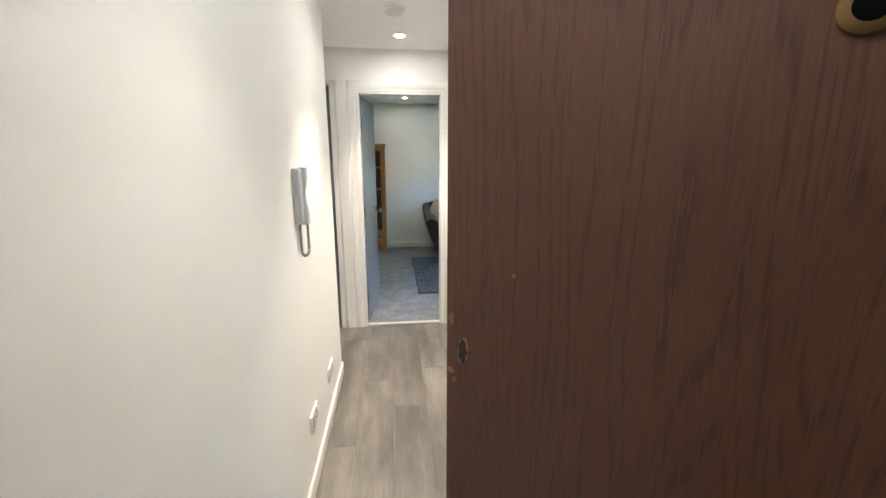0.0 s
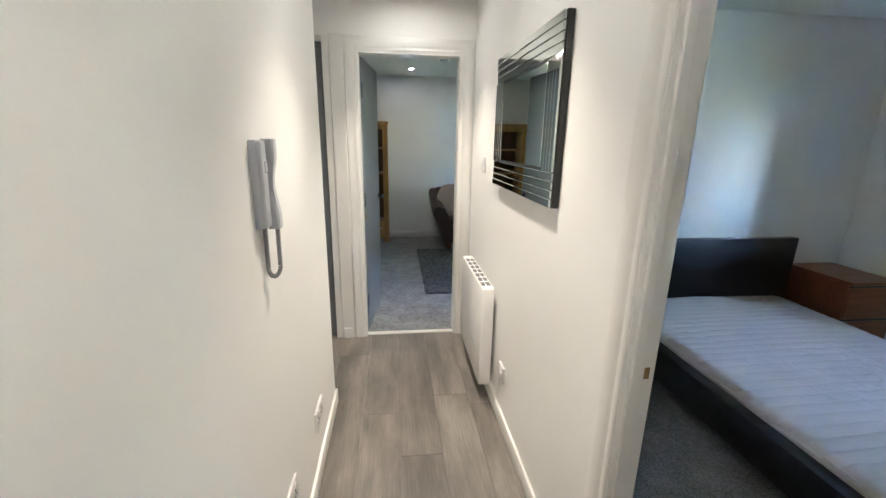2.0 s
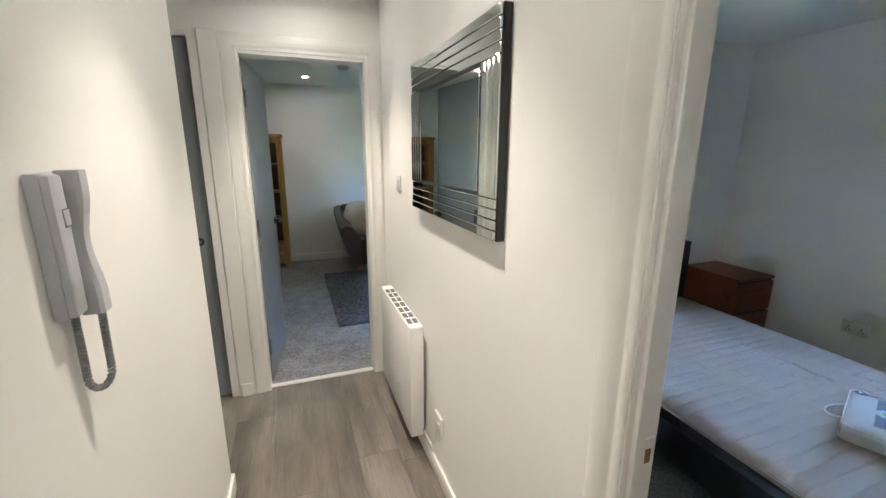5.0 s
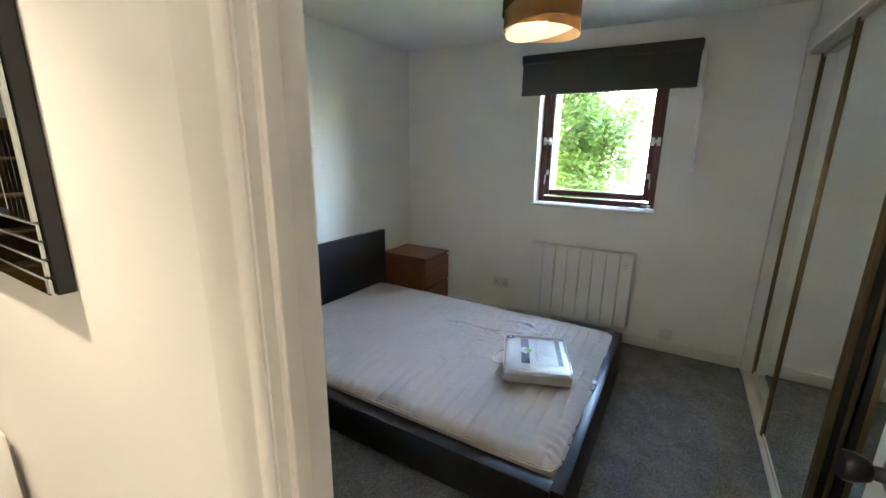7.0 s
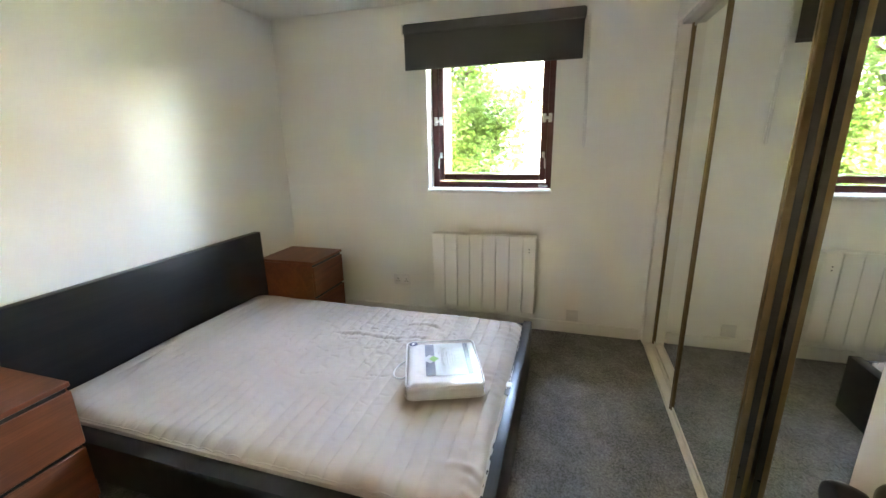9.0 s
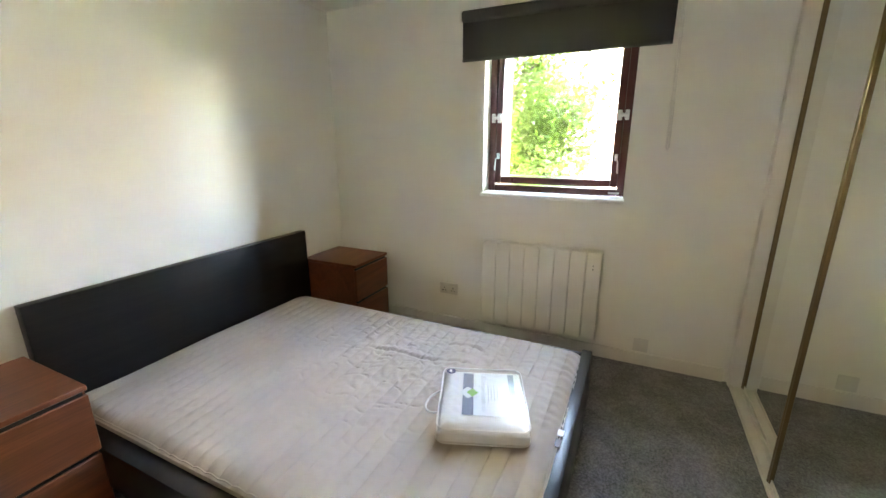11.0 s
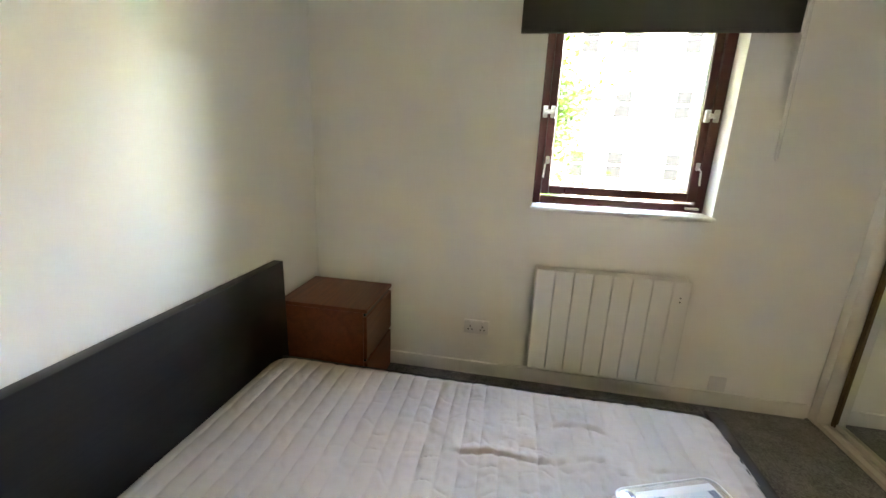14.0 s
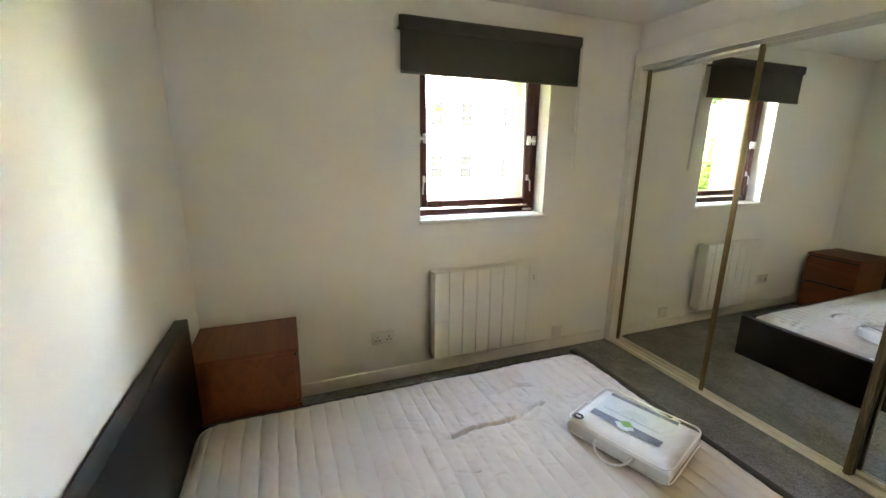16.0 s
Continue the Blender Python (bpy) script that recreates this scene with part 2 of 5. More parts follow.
BRASS = paint("gold_anodised_aluminium", (0.20, 0.145, 0.080), 0.42, 0.12, 3, 200, 0.15, 0.0004, metal=0.9, stretch=(1, 1, 0.02))
TRACK = paint("off_white_track", (0.72, 0.69, 0.62), 0.4, 0.06, 5, 200, 0.1, 0.0004)
STEEL = paint("brushed_steel", (0.55, 0.55, 0.55), 0.3, 0.1, 6, 220, 0.12, 0.0004, metal=1.0)
DARK_METAL = paint("dark_metal", (0.05, 0.05, 0.055), 0.3, 0.15, 8, 200, 0.1, 0.0004, metal=0.8)
BRASS_PLATE = paint("aged_brass", (0.20, 0.135, 0.055), 0.5, 0.2, 10, 200, 0.1, 0.0004, metal=0.9)
MIRROR = mirror_glass("mirror_silver")
MIRROR_STRIP = mirror_glass("bevelled_mirror_strip", (0.55, 0.60, 0.58))
GLASS = clear_film("window_glass", 0.01)
FILM = clear_film("clear_plastic_film", 0.10, 0.30, 0.07)
BULB = glow("lamp_glow", (1.0, 0.86, 0.66), 0.12)
DOWN_GLOW = glow("downlight_glow", (1.0, 0.90, 0.76), 2.0)
SHADE_BROWN = paint("brown_shade_fabric", (0.075, 0.058, 0.045), 0.8, 0.08, 5, 500, 0.4, 0.0006)
# opaque; the tan includes the glow of lamplight through the wrap
SHADE_TAN = paint("tan_glow_shade_fabric", (0.36, 0.25, 0.14), 0.8, 0.06, 5, 500, 0.4, 0.0006)
SHADE_CREAM = paint("cream_shade_lining", (0.66, 0.60, 0.50), 0.7, 0.05, 5, 500, 0.3, 0.0006)
QUILT_WHITE = paint("white_quilted_cotton", (0.70, 0.70, 0.71), 0.85, 0.04, 20, 500, 0.3, 0.0008)
PAPER = paint("white_card", (0.60, 0.65, 0.68), 0.5, 0.03, 8, 300, 0.05, 0.0003)
SLATE_PRINT = paint("slate_blue_print", (0.13, 0.16, 0.24), 0.5, 0.05, 8, 300, 0.05, 0.0003)
NAVY = paint("navy_sticker", (0.016, 0.022, 0.12), 0.35, 0.1, 8, 300, 0.05, 0.0003)
GREEN = paint("green_print", (0.17, 0.42, 0.09), 0.5, 0.06, 8, 300, 0.05, 0.0003)
GREY_INK = paint("grey_ink", (0.33, 0.36, 0.38), 0.6, 0.05, 8, 300, 0.05, 0.0003)
SOFA = paint("brown_sofa_leather", (0.055, 0.032, 0.026), 0.45, 0.2, 5, 150, 0.4, 0.001)
CUSHION = paint("beige_cushion_cotton", (0.50, 0.43, 0.36), 0.9, 0.08, 6, 400, 0.5, 0.001)
RENDER = paint("pale_render", (0.30, 0.29, 0.27), 0.85, 0.08, 0.6, 30, 0.4, 0.004)
PEBBLE = paint("tan_pebbledash", (0.25, 0.165, 0.085), 0.9, 0.35, 4, 70, 1.0, 0.012)
GROUND = paint("lawn", (0.06, 0.085, 0.03), 0.95, 0.3, 0.5, 20, 0.6, 0.02)
BARK = paint("bark", (0.09, 0.07, 0.05), 0.9, 0.3, 3, 25, 0.9, 0.02, stretch=(1, 1, 0.2))
LEAF = leaf_material("fresh_leaf")
FAR_GLASS = paint("dark_window_glass", (0.0045, 0.005, 0.0055), 0.6, 0.1, 1, 5, 0.0)
FAR_GLASS.node_tree.nodes["Principled BSDF"].inputs["Specular IOR Level"].default_value = 0.03
BED_BLACK.node_tree.nodes["Principled BSDF"].inputs["Specular IOR Level"].default_value = 0.42


# ---- mesh helpers ----
def box(bm, x0, x1, y0, y1, z0, z1, bevel=0.0, seg=2):
    """A box from its bounds, its edges rounded by bevel."""
    made = bmesh.ops.create_cube(bm, size=1.0)["verts"]
    for v in made:
        v.co = Vector(((x0 + x1) / 2 + v.co.x * (x1 - x0), (y0 + y1) / 2 + v.co.y * (y1 - y0), (z0 + z1) / 2 + v.co.z * (z1 - z0)))
    if bevel:
        edges = list({e for v in made for e in v.link_edges})
        bmesh.ops.bevel(bm, geom=edges, offset=bevel, segments=seg, profile=0.5, affect="EDGES")
    return bm


def boxed(x0, x1, y0, y1, z0, z1, bevel=0.0, seg=2):
    return box(bmesh.new(), x0, x1, y0, y1, z0, z1, bevel, seg)


def lathe(bm, rings, centre, axis="Z", steps=32):
    """A turned shape from (radius, height) rings, closed where the radius is 0."""
    rows = []
    for r, h in rings:
        row = []
        for i in range(steps):
            a = 2 * math.pi * i / steps
            p = {"Z": (r * math.cos(a), r * math.sin(a), h), "X": (h, r * math.cos(a), r * math.sin(a)), "Y": (r * math.cos(a), h, r * math.sin(a))}[axis]
            row.append(bm.verts.new(Vector(centre) + Vector(p)))
        rows.append(row)
    for a, b in zip(rows, rows[1:]):
        for i in range(steps):
            bm.faces.new((a[i], a[(i + 1) % steps], b[(i + 1) % steps], b[i]))
    bmesh.ops.remove_doubles(bm, verts=[v for row in rows for v in row], dist=1e-6)
    return bm


def tube(bm, points, radius, steps=8):
    """A round tube along points."""
    pts = [Vector(p) for p in points]
    rows = []
    for i, p in enumerate(pts):
        d = (pts[min(i + 1, len(pts) - 1)] - pts[max(i - 1, 0)]).normalized()
        side = d.cross(Vector((0, 0, 1)) if abs(d.z) < 0.9 else Vector((1, 0, 0))).normalized()
        up = side.cross(d)
        rows.append([bm.verts.new(p + radius * (math.cos(2 * math.pi * k / steps) * side + math.sin(2 * math.pi * k / steps) * up)) for k in range(steps)])
    for a, b in zip(rows, rows[1:]):
        for k in range(steps):
            bm.faces.new((a[k], a[(k + 1) % steps], b[(k + 1) % steps], b[k]))
    bm.faces.new(rows[0])
    bm.faces.new(rows[-1])
    return bm


def thing(name, at, label, category, group="", kind=""):
    ob = new(name)
    ob.location = at
    ob.empty_display_size = 0.1
    return tagged(ob, label, category, group, kind)


def mesh_of(name, bm, material, smooth=True):
    bmesh.ops.recalc_face_normals(bm, faces=bm.faces)
    me = bpy.data.meshes.new(name)
    bm.to_mesh(me)
    bm.free()
    me.materials.append(material)
    if smooth:
        for p in me.polygons:
            p.use_smooth = True
        me.set_sharp_from_angle(angle=radians(38))
    return me


def part(name, bm, material, parent, label=""):
    """One mesh, given in world places, under a thing or under a part."""
    ob = new(name, mesh_of(name, bm, material))
    ob.parent = parent
    if parent.parent is None and parent.type == "EMPTY":
        ob.matrix_parent_inverse = Matrix.Translation(-parent.location)
    return tagged(ob, label)


def structure(name, bm, material, label, category):
    return tagged(new(name, mesh_of(name, bm, material)), label, category, kind="structure")


def spin(bm, centre, degrees, axis="Z"):
    bmesh.ops.rotate(bm, verts=bm.verts, cent=centre, matrix=Matrix.Rotation(radians(degrees), 3, axis))
    return bm


# ---- plan ----
TOP = 2.32              # ceiling
HL, HR = -0.25, 0.643   # hall walls
END = 3.79              # hall end wall
BX0, BX1 = 0.706, 3.68  # bedroom, hall side and window side
BY1 = 3.69              # bedroom, wall behind the bed
DY0, DY1 = 0.973, 1.735  # bedroom doorway
LX0, LX1 = -0.124, 0.541  # living room doorway
WY0, WY1, WZ0, WZ1 = 1.545, 2.44, 1.035, 2.10  # window opening
FRONT = 0.27            # inner face of the entrance wall
WARD = 0.862            # wardrobe front

# ---- walls, floors, ceilings ----
bm = boxed(-0.35, HL, 0.12, 2.985, 0, TOP)
structure("wall_hall_left", bm, WALL, "smooth white painted plaster wall of the hall", "wall")
bm = boxed(-1.20, -0.35, 2.885, 2.985, 0, TOP)
box(bm, -1.30, -1.20, 2.885, END, 0, TOP)
structure("wall_alcove", bm, WALL, "white painted walls of the side alcove", "wall")
bm = boxed(HR, BX0, 0.62, DY0, 0, TOP)
box(bm, HR, BX0, DY0, DY1, 2.02, TOP)
box(bm, HR, BX0, DY1, END, 0, TOP)
structure("wall_hall_right", bm, WALL, "white painted wall between hall and bedroom", "wall")
bm = boxed(0.76, 0.83, 0.22, 0.70, 0, TOP)
box(bm, HR, 0.76, 0.56, 0.62, 0, TOP)
structure("wall_entrance_recess", bm, WALL, "white painted recess behind the entrance door", "wall")
bm = boxed(-0.345, LX0, END, 3.89, 0, TOP)
box(bm, -1.30, -0.345, END, 3.89, 2.045, TOP)
box(bm, -1.30, -1.06, END, 3.89, 0, 2.045)
box(bm, LX0, LX1, END, 3.89, 2.0, TOP)
box(bm, LX1, 2.70, END, 3.89, 0, TOP)
structure("wall_hall_end", bm, WALL, "white painted end wall with two doorways", "wall")
bm = boxed(BX0, BX1, BY1, END, 0, TOP)
structure("wall_bed_head", bm, WALL, "plain white painted wall behind the bed", "wall")
bm = boxed(BX1, 3.98, 0.12, WY0, 0, TOP)
box(bm, BX1, 3.98, WY1, END, 0, TOP)
box(bm, BX1, 3.98, WY0, WY1, 0, WZ0)
box(bm, BX1, 3.98, WY0, WY1, WZ1, TOP)
structure("wall_window", bm, WALL, "white painted outer wall with the window opening", "wall")
bm = boxed(3.98, 4.22, -1.5, WY0 + 0.01, -3.2, 8.5)
box(bm, 3.98, 4.22, WY1 - 0.03, 3.95, -3.2, 8.5)
box(bm, 3.98, 4.22, WY0 + 0.01, WY1 - 0.03, -3.2, WZ0)
box(bm, 3.98, 4.22, WY0 + 0.01, WY1 - 0.03, WZ1, 8.5)
structure("wall_outer_leaf", bm, PEBBLE, "tan pebble-dashed outer skin of the wall", "wall")
bm = boxed(0.76, BX1, 0.12, 0.22, 0, TOP)
box(bm, 0.83, 1.40, 0.70, 0.85, 0, TOP)
box(bm, 1.40, 1.43, 0.22, 0.85, 0, 2.046)
structure("wall_wardrobe", bm, WALL, "white painted walls round the built-in wardrobe", "wall")
bm = boxed(-0.35, -0.03, 0.12, FRONT, 0, TOP)
box(bm, -0.03, 0.76, 0.12, FRONT, 2.04, TOP)
structure("wall_entrance", bm, WALL, "white painted wall round the entrance doorway", "wall")
bm = boxed(-1.0, -0.9, -1.4, 0.12, 0, TOP)
box(bm, 1.6, 1.7, -1.4, 0.12, 0, TOP)
box(bm, -1.0, 1.7, -1.5, -1.4, 0, TOP)
box(bm, -0.9, -0.35, 0.02, 0.12, 0, TOP)
box(bm, 0.785, 1.6, 0.02, 0.12, 0, TOP)
structure("wall_landing", bm, WALL, "plain painted walls of the landing outside", "wall")
bm = boxed(-1.40, -1.30, 3.89, 7.15, 0, TOP)
box(bm, -1.30, 2.60, 7.05, 7.15, 0, TOP)
box(bm, 2.60, 2.70, 3.89, 5.85, 0, TOP)
box(bm, 2.60, 2.70, 6.3, 7.15, 0, TOP)
box(bm, 2.60, 2.70, 5.85, 6.3, 0, 1.05)
box(bm, 2.60, 2.70, 5.85, 6.3, 1.85, TOP)
structure("wall_living_room", bm, WALL, "pale painted walls of the living room", "wall")

structure("ceiling_hall", boxed(-1.30, HR, -1.5, END, TOP, TOP + 0.1), CEIL, "flat white painted hall ceiling", "ceiling")
structure("ceiling_landing", boxed(HR, 1.7, -1.5, 0.12, TOP, TOP + 0.1), CEIL, "flat ceiling of the landing", "ceiling")
structure("ceiling_bedroom", boxed(HR, 3.98, 0.12, END, TOP, TOP + 0.1), CEIL, "flat white painted bedroom ceiling", "ceiling")
structure("ceiling_living_room", boxed(-1.40, 2.70, END, 7.15, TOP, TOP + 0.1), CEIL, "flat white living room ceiling", "ceiling")

structure("carpet_bedroom", boxed(0.675, 3.98, 0.12, END, -0.08, 0), CARPET, "mid grey cut pile carpet on the bedroom floor", "carpet")
structure("carpet_living_room", boxed(-1.40, 2.70, 3.83, 7.15, -0.08, 0.004), CARPET_LIVING, "pale grey carpet of the living room", "carpet")
floor = structure("floor_hall", boxed(-1.30, 0.675, 0.10, 3.83, -0.08, -0.008), DARK_GREY, "grey oak laminate floor of the hall", "floor")
structure("floor_landing", boxed(-1.0, 1.7, -1.5, 0.10, -0.08, -0.002), CARPET_LIVING, "grey carpet of the landing outside", "floor")


def skirting(bm, x0, x1, y0, y1, high=0.085):
    """A skirting board with a rounded top."""
    return box(bm, x0, x1, y0, y1, 0, high, 0.005, 2)


bm = skirting(bmesh.new(), HL, HL + 0.014, FRONT, 2.985)
skirting(bm, -0.35, HL + 0.014, 2.985, 2.999)
structure("baseboard_hall_left", bm, GLOSS, "white gloss skirting board", "skirting board")
bm = skirting(bmesh.new(), HR - 0.014, HR, DY1 + 0.078, END)
structure("baseboard_hall_right", bm, GLOSS, "white gloss skirting board", "skirting board")
bm = skirting(bmesh.new(), BX1 - 0.016, BX1, WARD + 0.03, BY1)
structure("baseboard_window_wall", bm, GLOSS, "white gloss skirting board under the window", "skirting board")
bm = skirting(bmesh.new(), BX0, BX1 - 0.016, BY1 - 0.016, BY1)
structure("baseboard_bed_head", bm, GLOSS, "white gloss skirting board behind the bed", "skirting board")
bm = skirting(bmesh.new(), BX0, BX0 + 0.016, DY1 + 0.078, BY1 - 0.016)
structure("baseboard_hall_side", bm, GLOSS, "white gloss skirting board", "skirting board")
bm = skirting(bmesh.new(), -1.30, 2.60, 7.034, 7.05, 0.1)
structure("baseboard_living_room", bm, GLOSS, "white gloss skirting board of the living room", "skirting board")


def architrave(bm, place, a0, a1, top, wide):
    """A moulded frame round an opening, mitred; place(along, out, z) gives the point."""
    profile = [(0.0, 0.001), (0.0, 0.009), (0.003, 0.012), (0.014, 0.0135), (0.020, 0.011), (0.024, 0.011), (0.031, 0.015), (0.042, 0.0185),
               (wide - 0.006, 0.0195), (wide - 0.001, 0.017), (wide, 0.013), (wide, 0.001)]
    rows = []
    for along, up, side in ((a0, 0, -1), (a0, top, -1), (a1, top, 1), (a1, 0, 1)):
        rows.append([bm.verts.new(place(along + side * o, d, up + (o if up else 0))) for o, d in profile])
    for a, b in zip(rows, rows[1:]):
        for k in range(len(profile) - 1):
            bm.faces.new((a[k], a[k + 1], b[k + 1], b[k]))
        bm.faces.new((a[-1], a[0], b[0], b[-1]))
    return bm


def frame_along_y(name, x_face, out, y0, y1, top, label, wide=0.075):
    """Architrave on a wall that runs along y; out: -1 or 1, the side it stands on."""
    bm = architrave(bmesh.new(), lambda a, d, z: (x_face + out * d, a, z), y0, y1, top, wide)
    return structure(name, bm, GLOSS, label, "architrave")


def frame_along_x(name, y_face, out, x0, x1, top, label, wide=0.075):
    bm = architrave(bmesh.new(), lambda a, d, z: (a, y_face + out * d, z), x0, x1, top, wide)
    return structure(name, bm, GLOSS, label, "architrave")


frame_along_y("trim_bedroom_door", HR, -1, DY0, DY1, 2.02, "cream white moulded architrave of the bedroom doorway", 0.078)
frame_along_y("trim_bedroom_door_inside", BX0, 1, DY0, DY1, 2.02, "white moulded architrave inside the bedroom", 0.07)
frame_along_x("trim_living_door", END, -1, LX0, LX1, 2.0, "white moulded architrave of the living room doorway", 0.082)
bm = bmesh.new()
box(bm, -0.345, -0.300, END - 0.014, END - 0.001, 0, 2.075, 0.003, 1)
box(bm, -0.300, -0.208, END - 0.020, END - 0.001, 0, 2.085, 0.004, 1)
box(bm, -1.06, -0.345, END - 0.014, END - 0.001, 2.045, 2.075, 0.003, 1)
box(bm, -0.288, -0.226, END - 0.030, END - 0.020, 0, 0.085, 0.004, 1)
structure("trim_cupboard_door", bm, GLOSS, "white flat trim beside the grey cupboard door", "architrave")
bm = bmesh.new()
for y in (DY0, DY1):
    s = 1 if y == DY0 else -1
    box(bm, HR - 0.006, BX0 + 0.006, *sorted((y, y + s * 0.004)), 0, 2.02)
    box(bm, HR + 0.006, HR + 0.030, *sorted((y + s * 0.004, y + s * 0.016)), 0, 2.004, 0.002, 1)
box(bm, HR - 0.006, BX0 + 0.006, DY0 + 0.004, DY1 - 0.004, 2.004, 2.02)
jamb = structure("door_frame_bedroom", bm, GLOSS, "white painted door lining with a brass strike plate", "door frame")
part("strike_plate", boxed(HR + 0.034, HR + 0.064, DY1 - 0.0075, DY1 - 0.0035, 0.885, 0.960, 0.001, 1), GLOSS, jamb, "painted-over strike plate")
part("latch_hole", boxed(HR + 0.041, HR + 0.054, DY1 - 0.0090, DY1 - 0.0074, 0.908, 0.938), RAW_WOOD, jamb, "raw wood in the latch hole")
bm = bmesh.new()
for x, s in ((LX0, 1), (LX1, -1)):
    box(bm, *sorted((x, x + s * 0.004)), END - 0.006, 3.896, 0, 2.0)
box(bm, LX0 + 0.004, LX1 - 0.004, END - 0.006, 3.896, 1.985, 2.0)
structure("door_frame_living", bm, GLOSS, "white painted door lining of the living room", "door frame")
bm = boxed(-0.03, -0.005, 0.11, 0.285, 0, 2.04, 0.003, 1)
box(bm, -0.005, 0.756, 0.11, 0.285, 2.025, 2.045)
structure("door_frame_entrance", bm, GLOSS, "white painted entrance door frame", "door frame")
structure("trim_threshold_living", boxed(LX0 + 0.004, LX1 - 0.004, 3.800, 3.842, 0.0, 0.010, 0.004, 2), TRACK, "silver aluminium carpet threshold strip", "threshold strip")
structure("trim_threshold_bedroom", boxed(0.657, 0.693, DY0 + 0.004, DY1 - 0.004, 0.0, 0.008, 0.003, 2), STEEL, "silver aluminium carpet threshold strip", "threshold strip")

# ---- doors ----
front_door = tagged(thing("door_entrance", (0.735, 0.29, 0), "brown oak veneered entrance door standing ajar", "door", kind="structure"))
EDGE, HINGE = Vector((0.211, 0.832, 0)), Vector((0.735, 0.29, 0))
LEAF_W = (EDGE - HINGE).length
TURN_DOOR = math.degrees(math.atan2(EDGE.y - HINGE.y, EDGE.x - HINGE.x))


def on_door(bm):
    """From door space (x along the leaf from the hinge, y out of its far face) to the open pose."""
    spin(bm, (0, 0, 0), TURN_DOOR)
    bmesh.ops.translate(bm, verts=bm.verts, vec=HINGE)
    return bm


leaf = part("leaf", on_door(boxed(0, LEAF_W, -0.044, 0, 0.008, 2.02, 0.002, 1)), FRONT_DOOR, front_door)
bm = lathe(bmesh.new(), [(0.0, 0.0005), (0.016, 0.0005), (0.0175, 0.002), (0.0145, 0.005), (0.011, 0.0055), (0.0, 0.004)], (LEAF_W * 0.535, 0, 1.585), "Y")
peephole = part("peephole", on_door(bm), BRASS_PLATE, front_door, "brass ringed door viewer")
bm = lathe(bmesh.new(), [(0.0, 0.0062), (0.008, 0.0062), (0.0105, 0.0057), (0.0, 0.0052)], (LEAF_W * 0.535, 0, 1.585), "Y", 20)
part("lens", on_door(bm), FAR_GLASS, peephole)
bm = bmesh.new()
rnd = random.Random(4)
ring = []
for i in range(18):
    a = 2 * math.pi * i / 18
    r = rnd.uniform(0.65, 1.05)
    ring.append(bm.verts.new((LEAF_W - 0.029 + 0.010 * r * math.cos(a), 0.0012, 1.240 + 0.023 * r * math.sin(a))))
bm.faces.new(ring)
part("chipped_wood", on_door(bm), RAW_WOOD, front_door, "splintered raw wood round the lock hole")
bm = bmesh.new()
bm.faces.new([bm.verts.new((LEAF_W - 0.030 + 0.0065 * math.cos(a) * (1.2 if i % 2 else 0.8), 0.0024, 1.240 + 0.017 * math.sin(a))) for i, a in enumerate(2 * math.pi * k / 14 for k in range(14))])
part("lock_hole", on_door(bm), BLACK, front_door, "empty dark lock hole")
for k, (dx, dz, w, h) in enumerate(((0.010, 0.045, 0.004, 0.010), (0.010, -0.03, 0.006, 0.005), (0.016, -0.042, 0.004, 0.005), (0.028, -0.26, 0.005, 0.012), (0.10, 0.12, 0.003, 0.004))):
    bm = bmesh.new()
    bm.faces.new([bm.verts.new((LEAF_W - dx + w * math.cos(a) * rnd.uniform(0.7, 1.2), 0.0012, 1.236 + dz + h * math.sin(a) * rnd.uniform(0.7, 1.2))) for a in (2 * math.pi * i / 9 for i in range(9))])
    part("paint_chip", on_door(bm), RAW_WOOD, front_door)

bed_door = thing("door_bedroom", (BX0, DY0, 0), "white painted flush door standing open with a dark knob", "door", kind="structure")


def on_bed_door(bm):
    """The leaf stands square to its wall."""
    return spin(bm, (BX0 + 0.006, DY0, 0), 0.3)


part("leaf", on_bed_door(boxed(BX0 + 0.008, 1.467, DY0 - 0.042, DY0 - 0.004, 0.010, 2.0, 0.002, 1)), DOOR_WHITE, bed_door)
bm = lathe(bmesh.new(), [(0.0, 0.0), (0.037, 0.0), (0.037, 0.004), (0.033, 0.010), (0.024, 0.013), (0.015, 0.016), (0.013, 0.034), (0.020, 0.038), (0.024, 0.046), (0.029, 0.060), (0.0295, 0.074), (0.027, 0.079), (0.020, 0.081), (0.0, 0.077)], (1.372, DY0 - 0.004, 0.890), "Y")
part("knob", on_bed_door(bm), DARK_METAL, bed_door, "dark metal round door knob")
for z in (0.25, 1.75):
    part("hinge", tube(bmesh.new(), [(BX0 + 0.006, DY0 + 0.001, z), (BX0 + 0.006, DY0 + 0.001, z + 0.09)], 0.006, 10), STEEL, bed_door)

living_door = thing("door_living_room", (LX0, 3.90, 0), "grey painted flush door open into the living room", "door", kind="structure")
LIV_HINGE, LIV_TURN = (LX0 + 0.012, 3.872, 0), 83.0
LW = 0.645


def on_living(bm):
    spin(bm, (0, 0, 0), LIV_TURN)
    bmesh.ops.translate(bm, verts=bm.verts, vec=LIV_HINGE)
    return bm


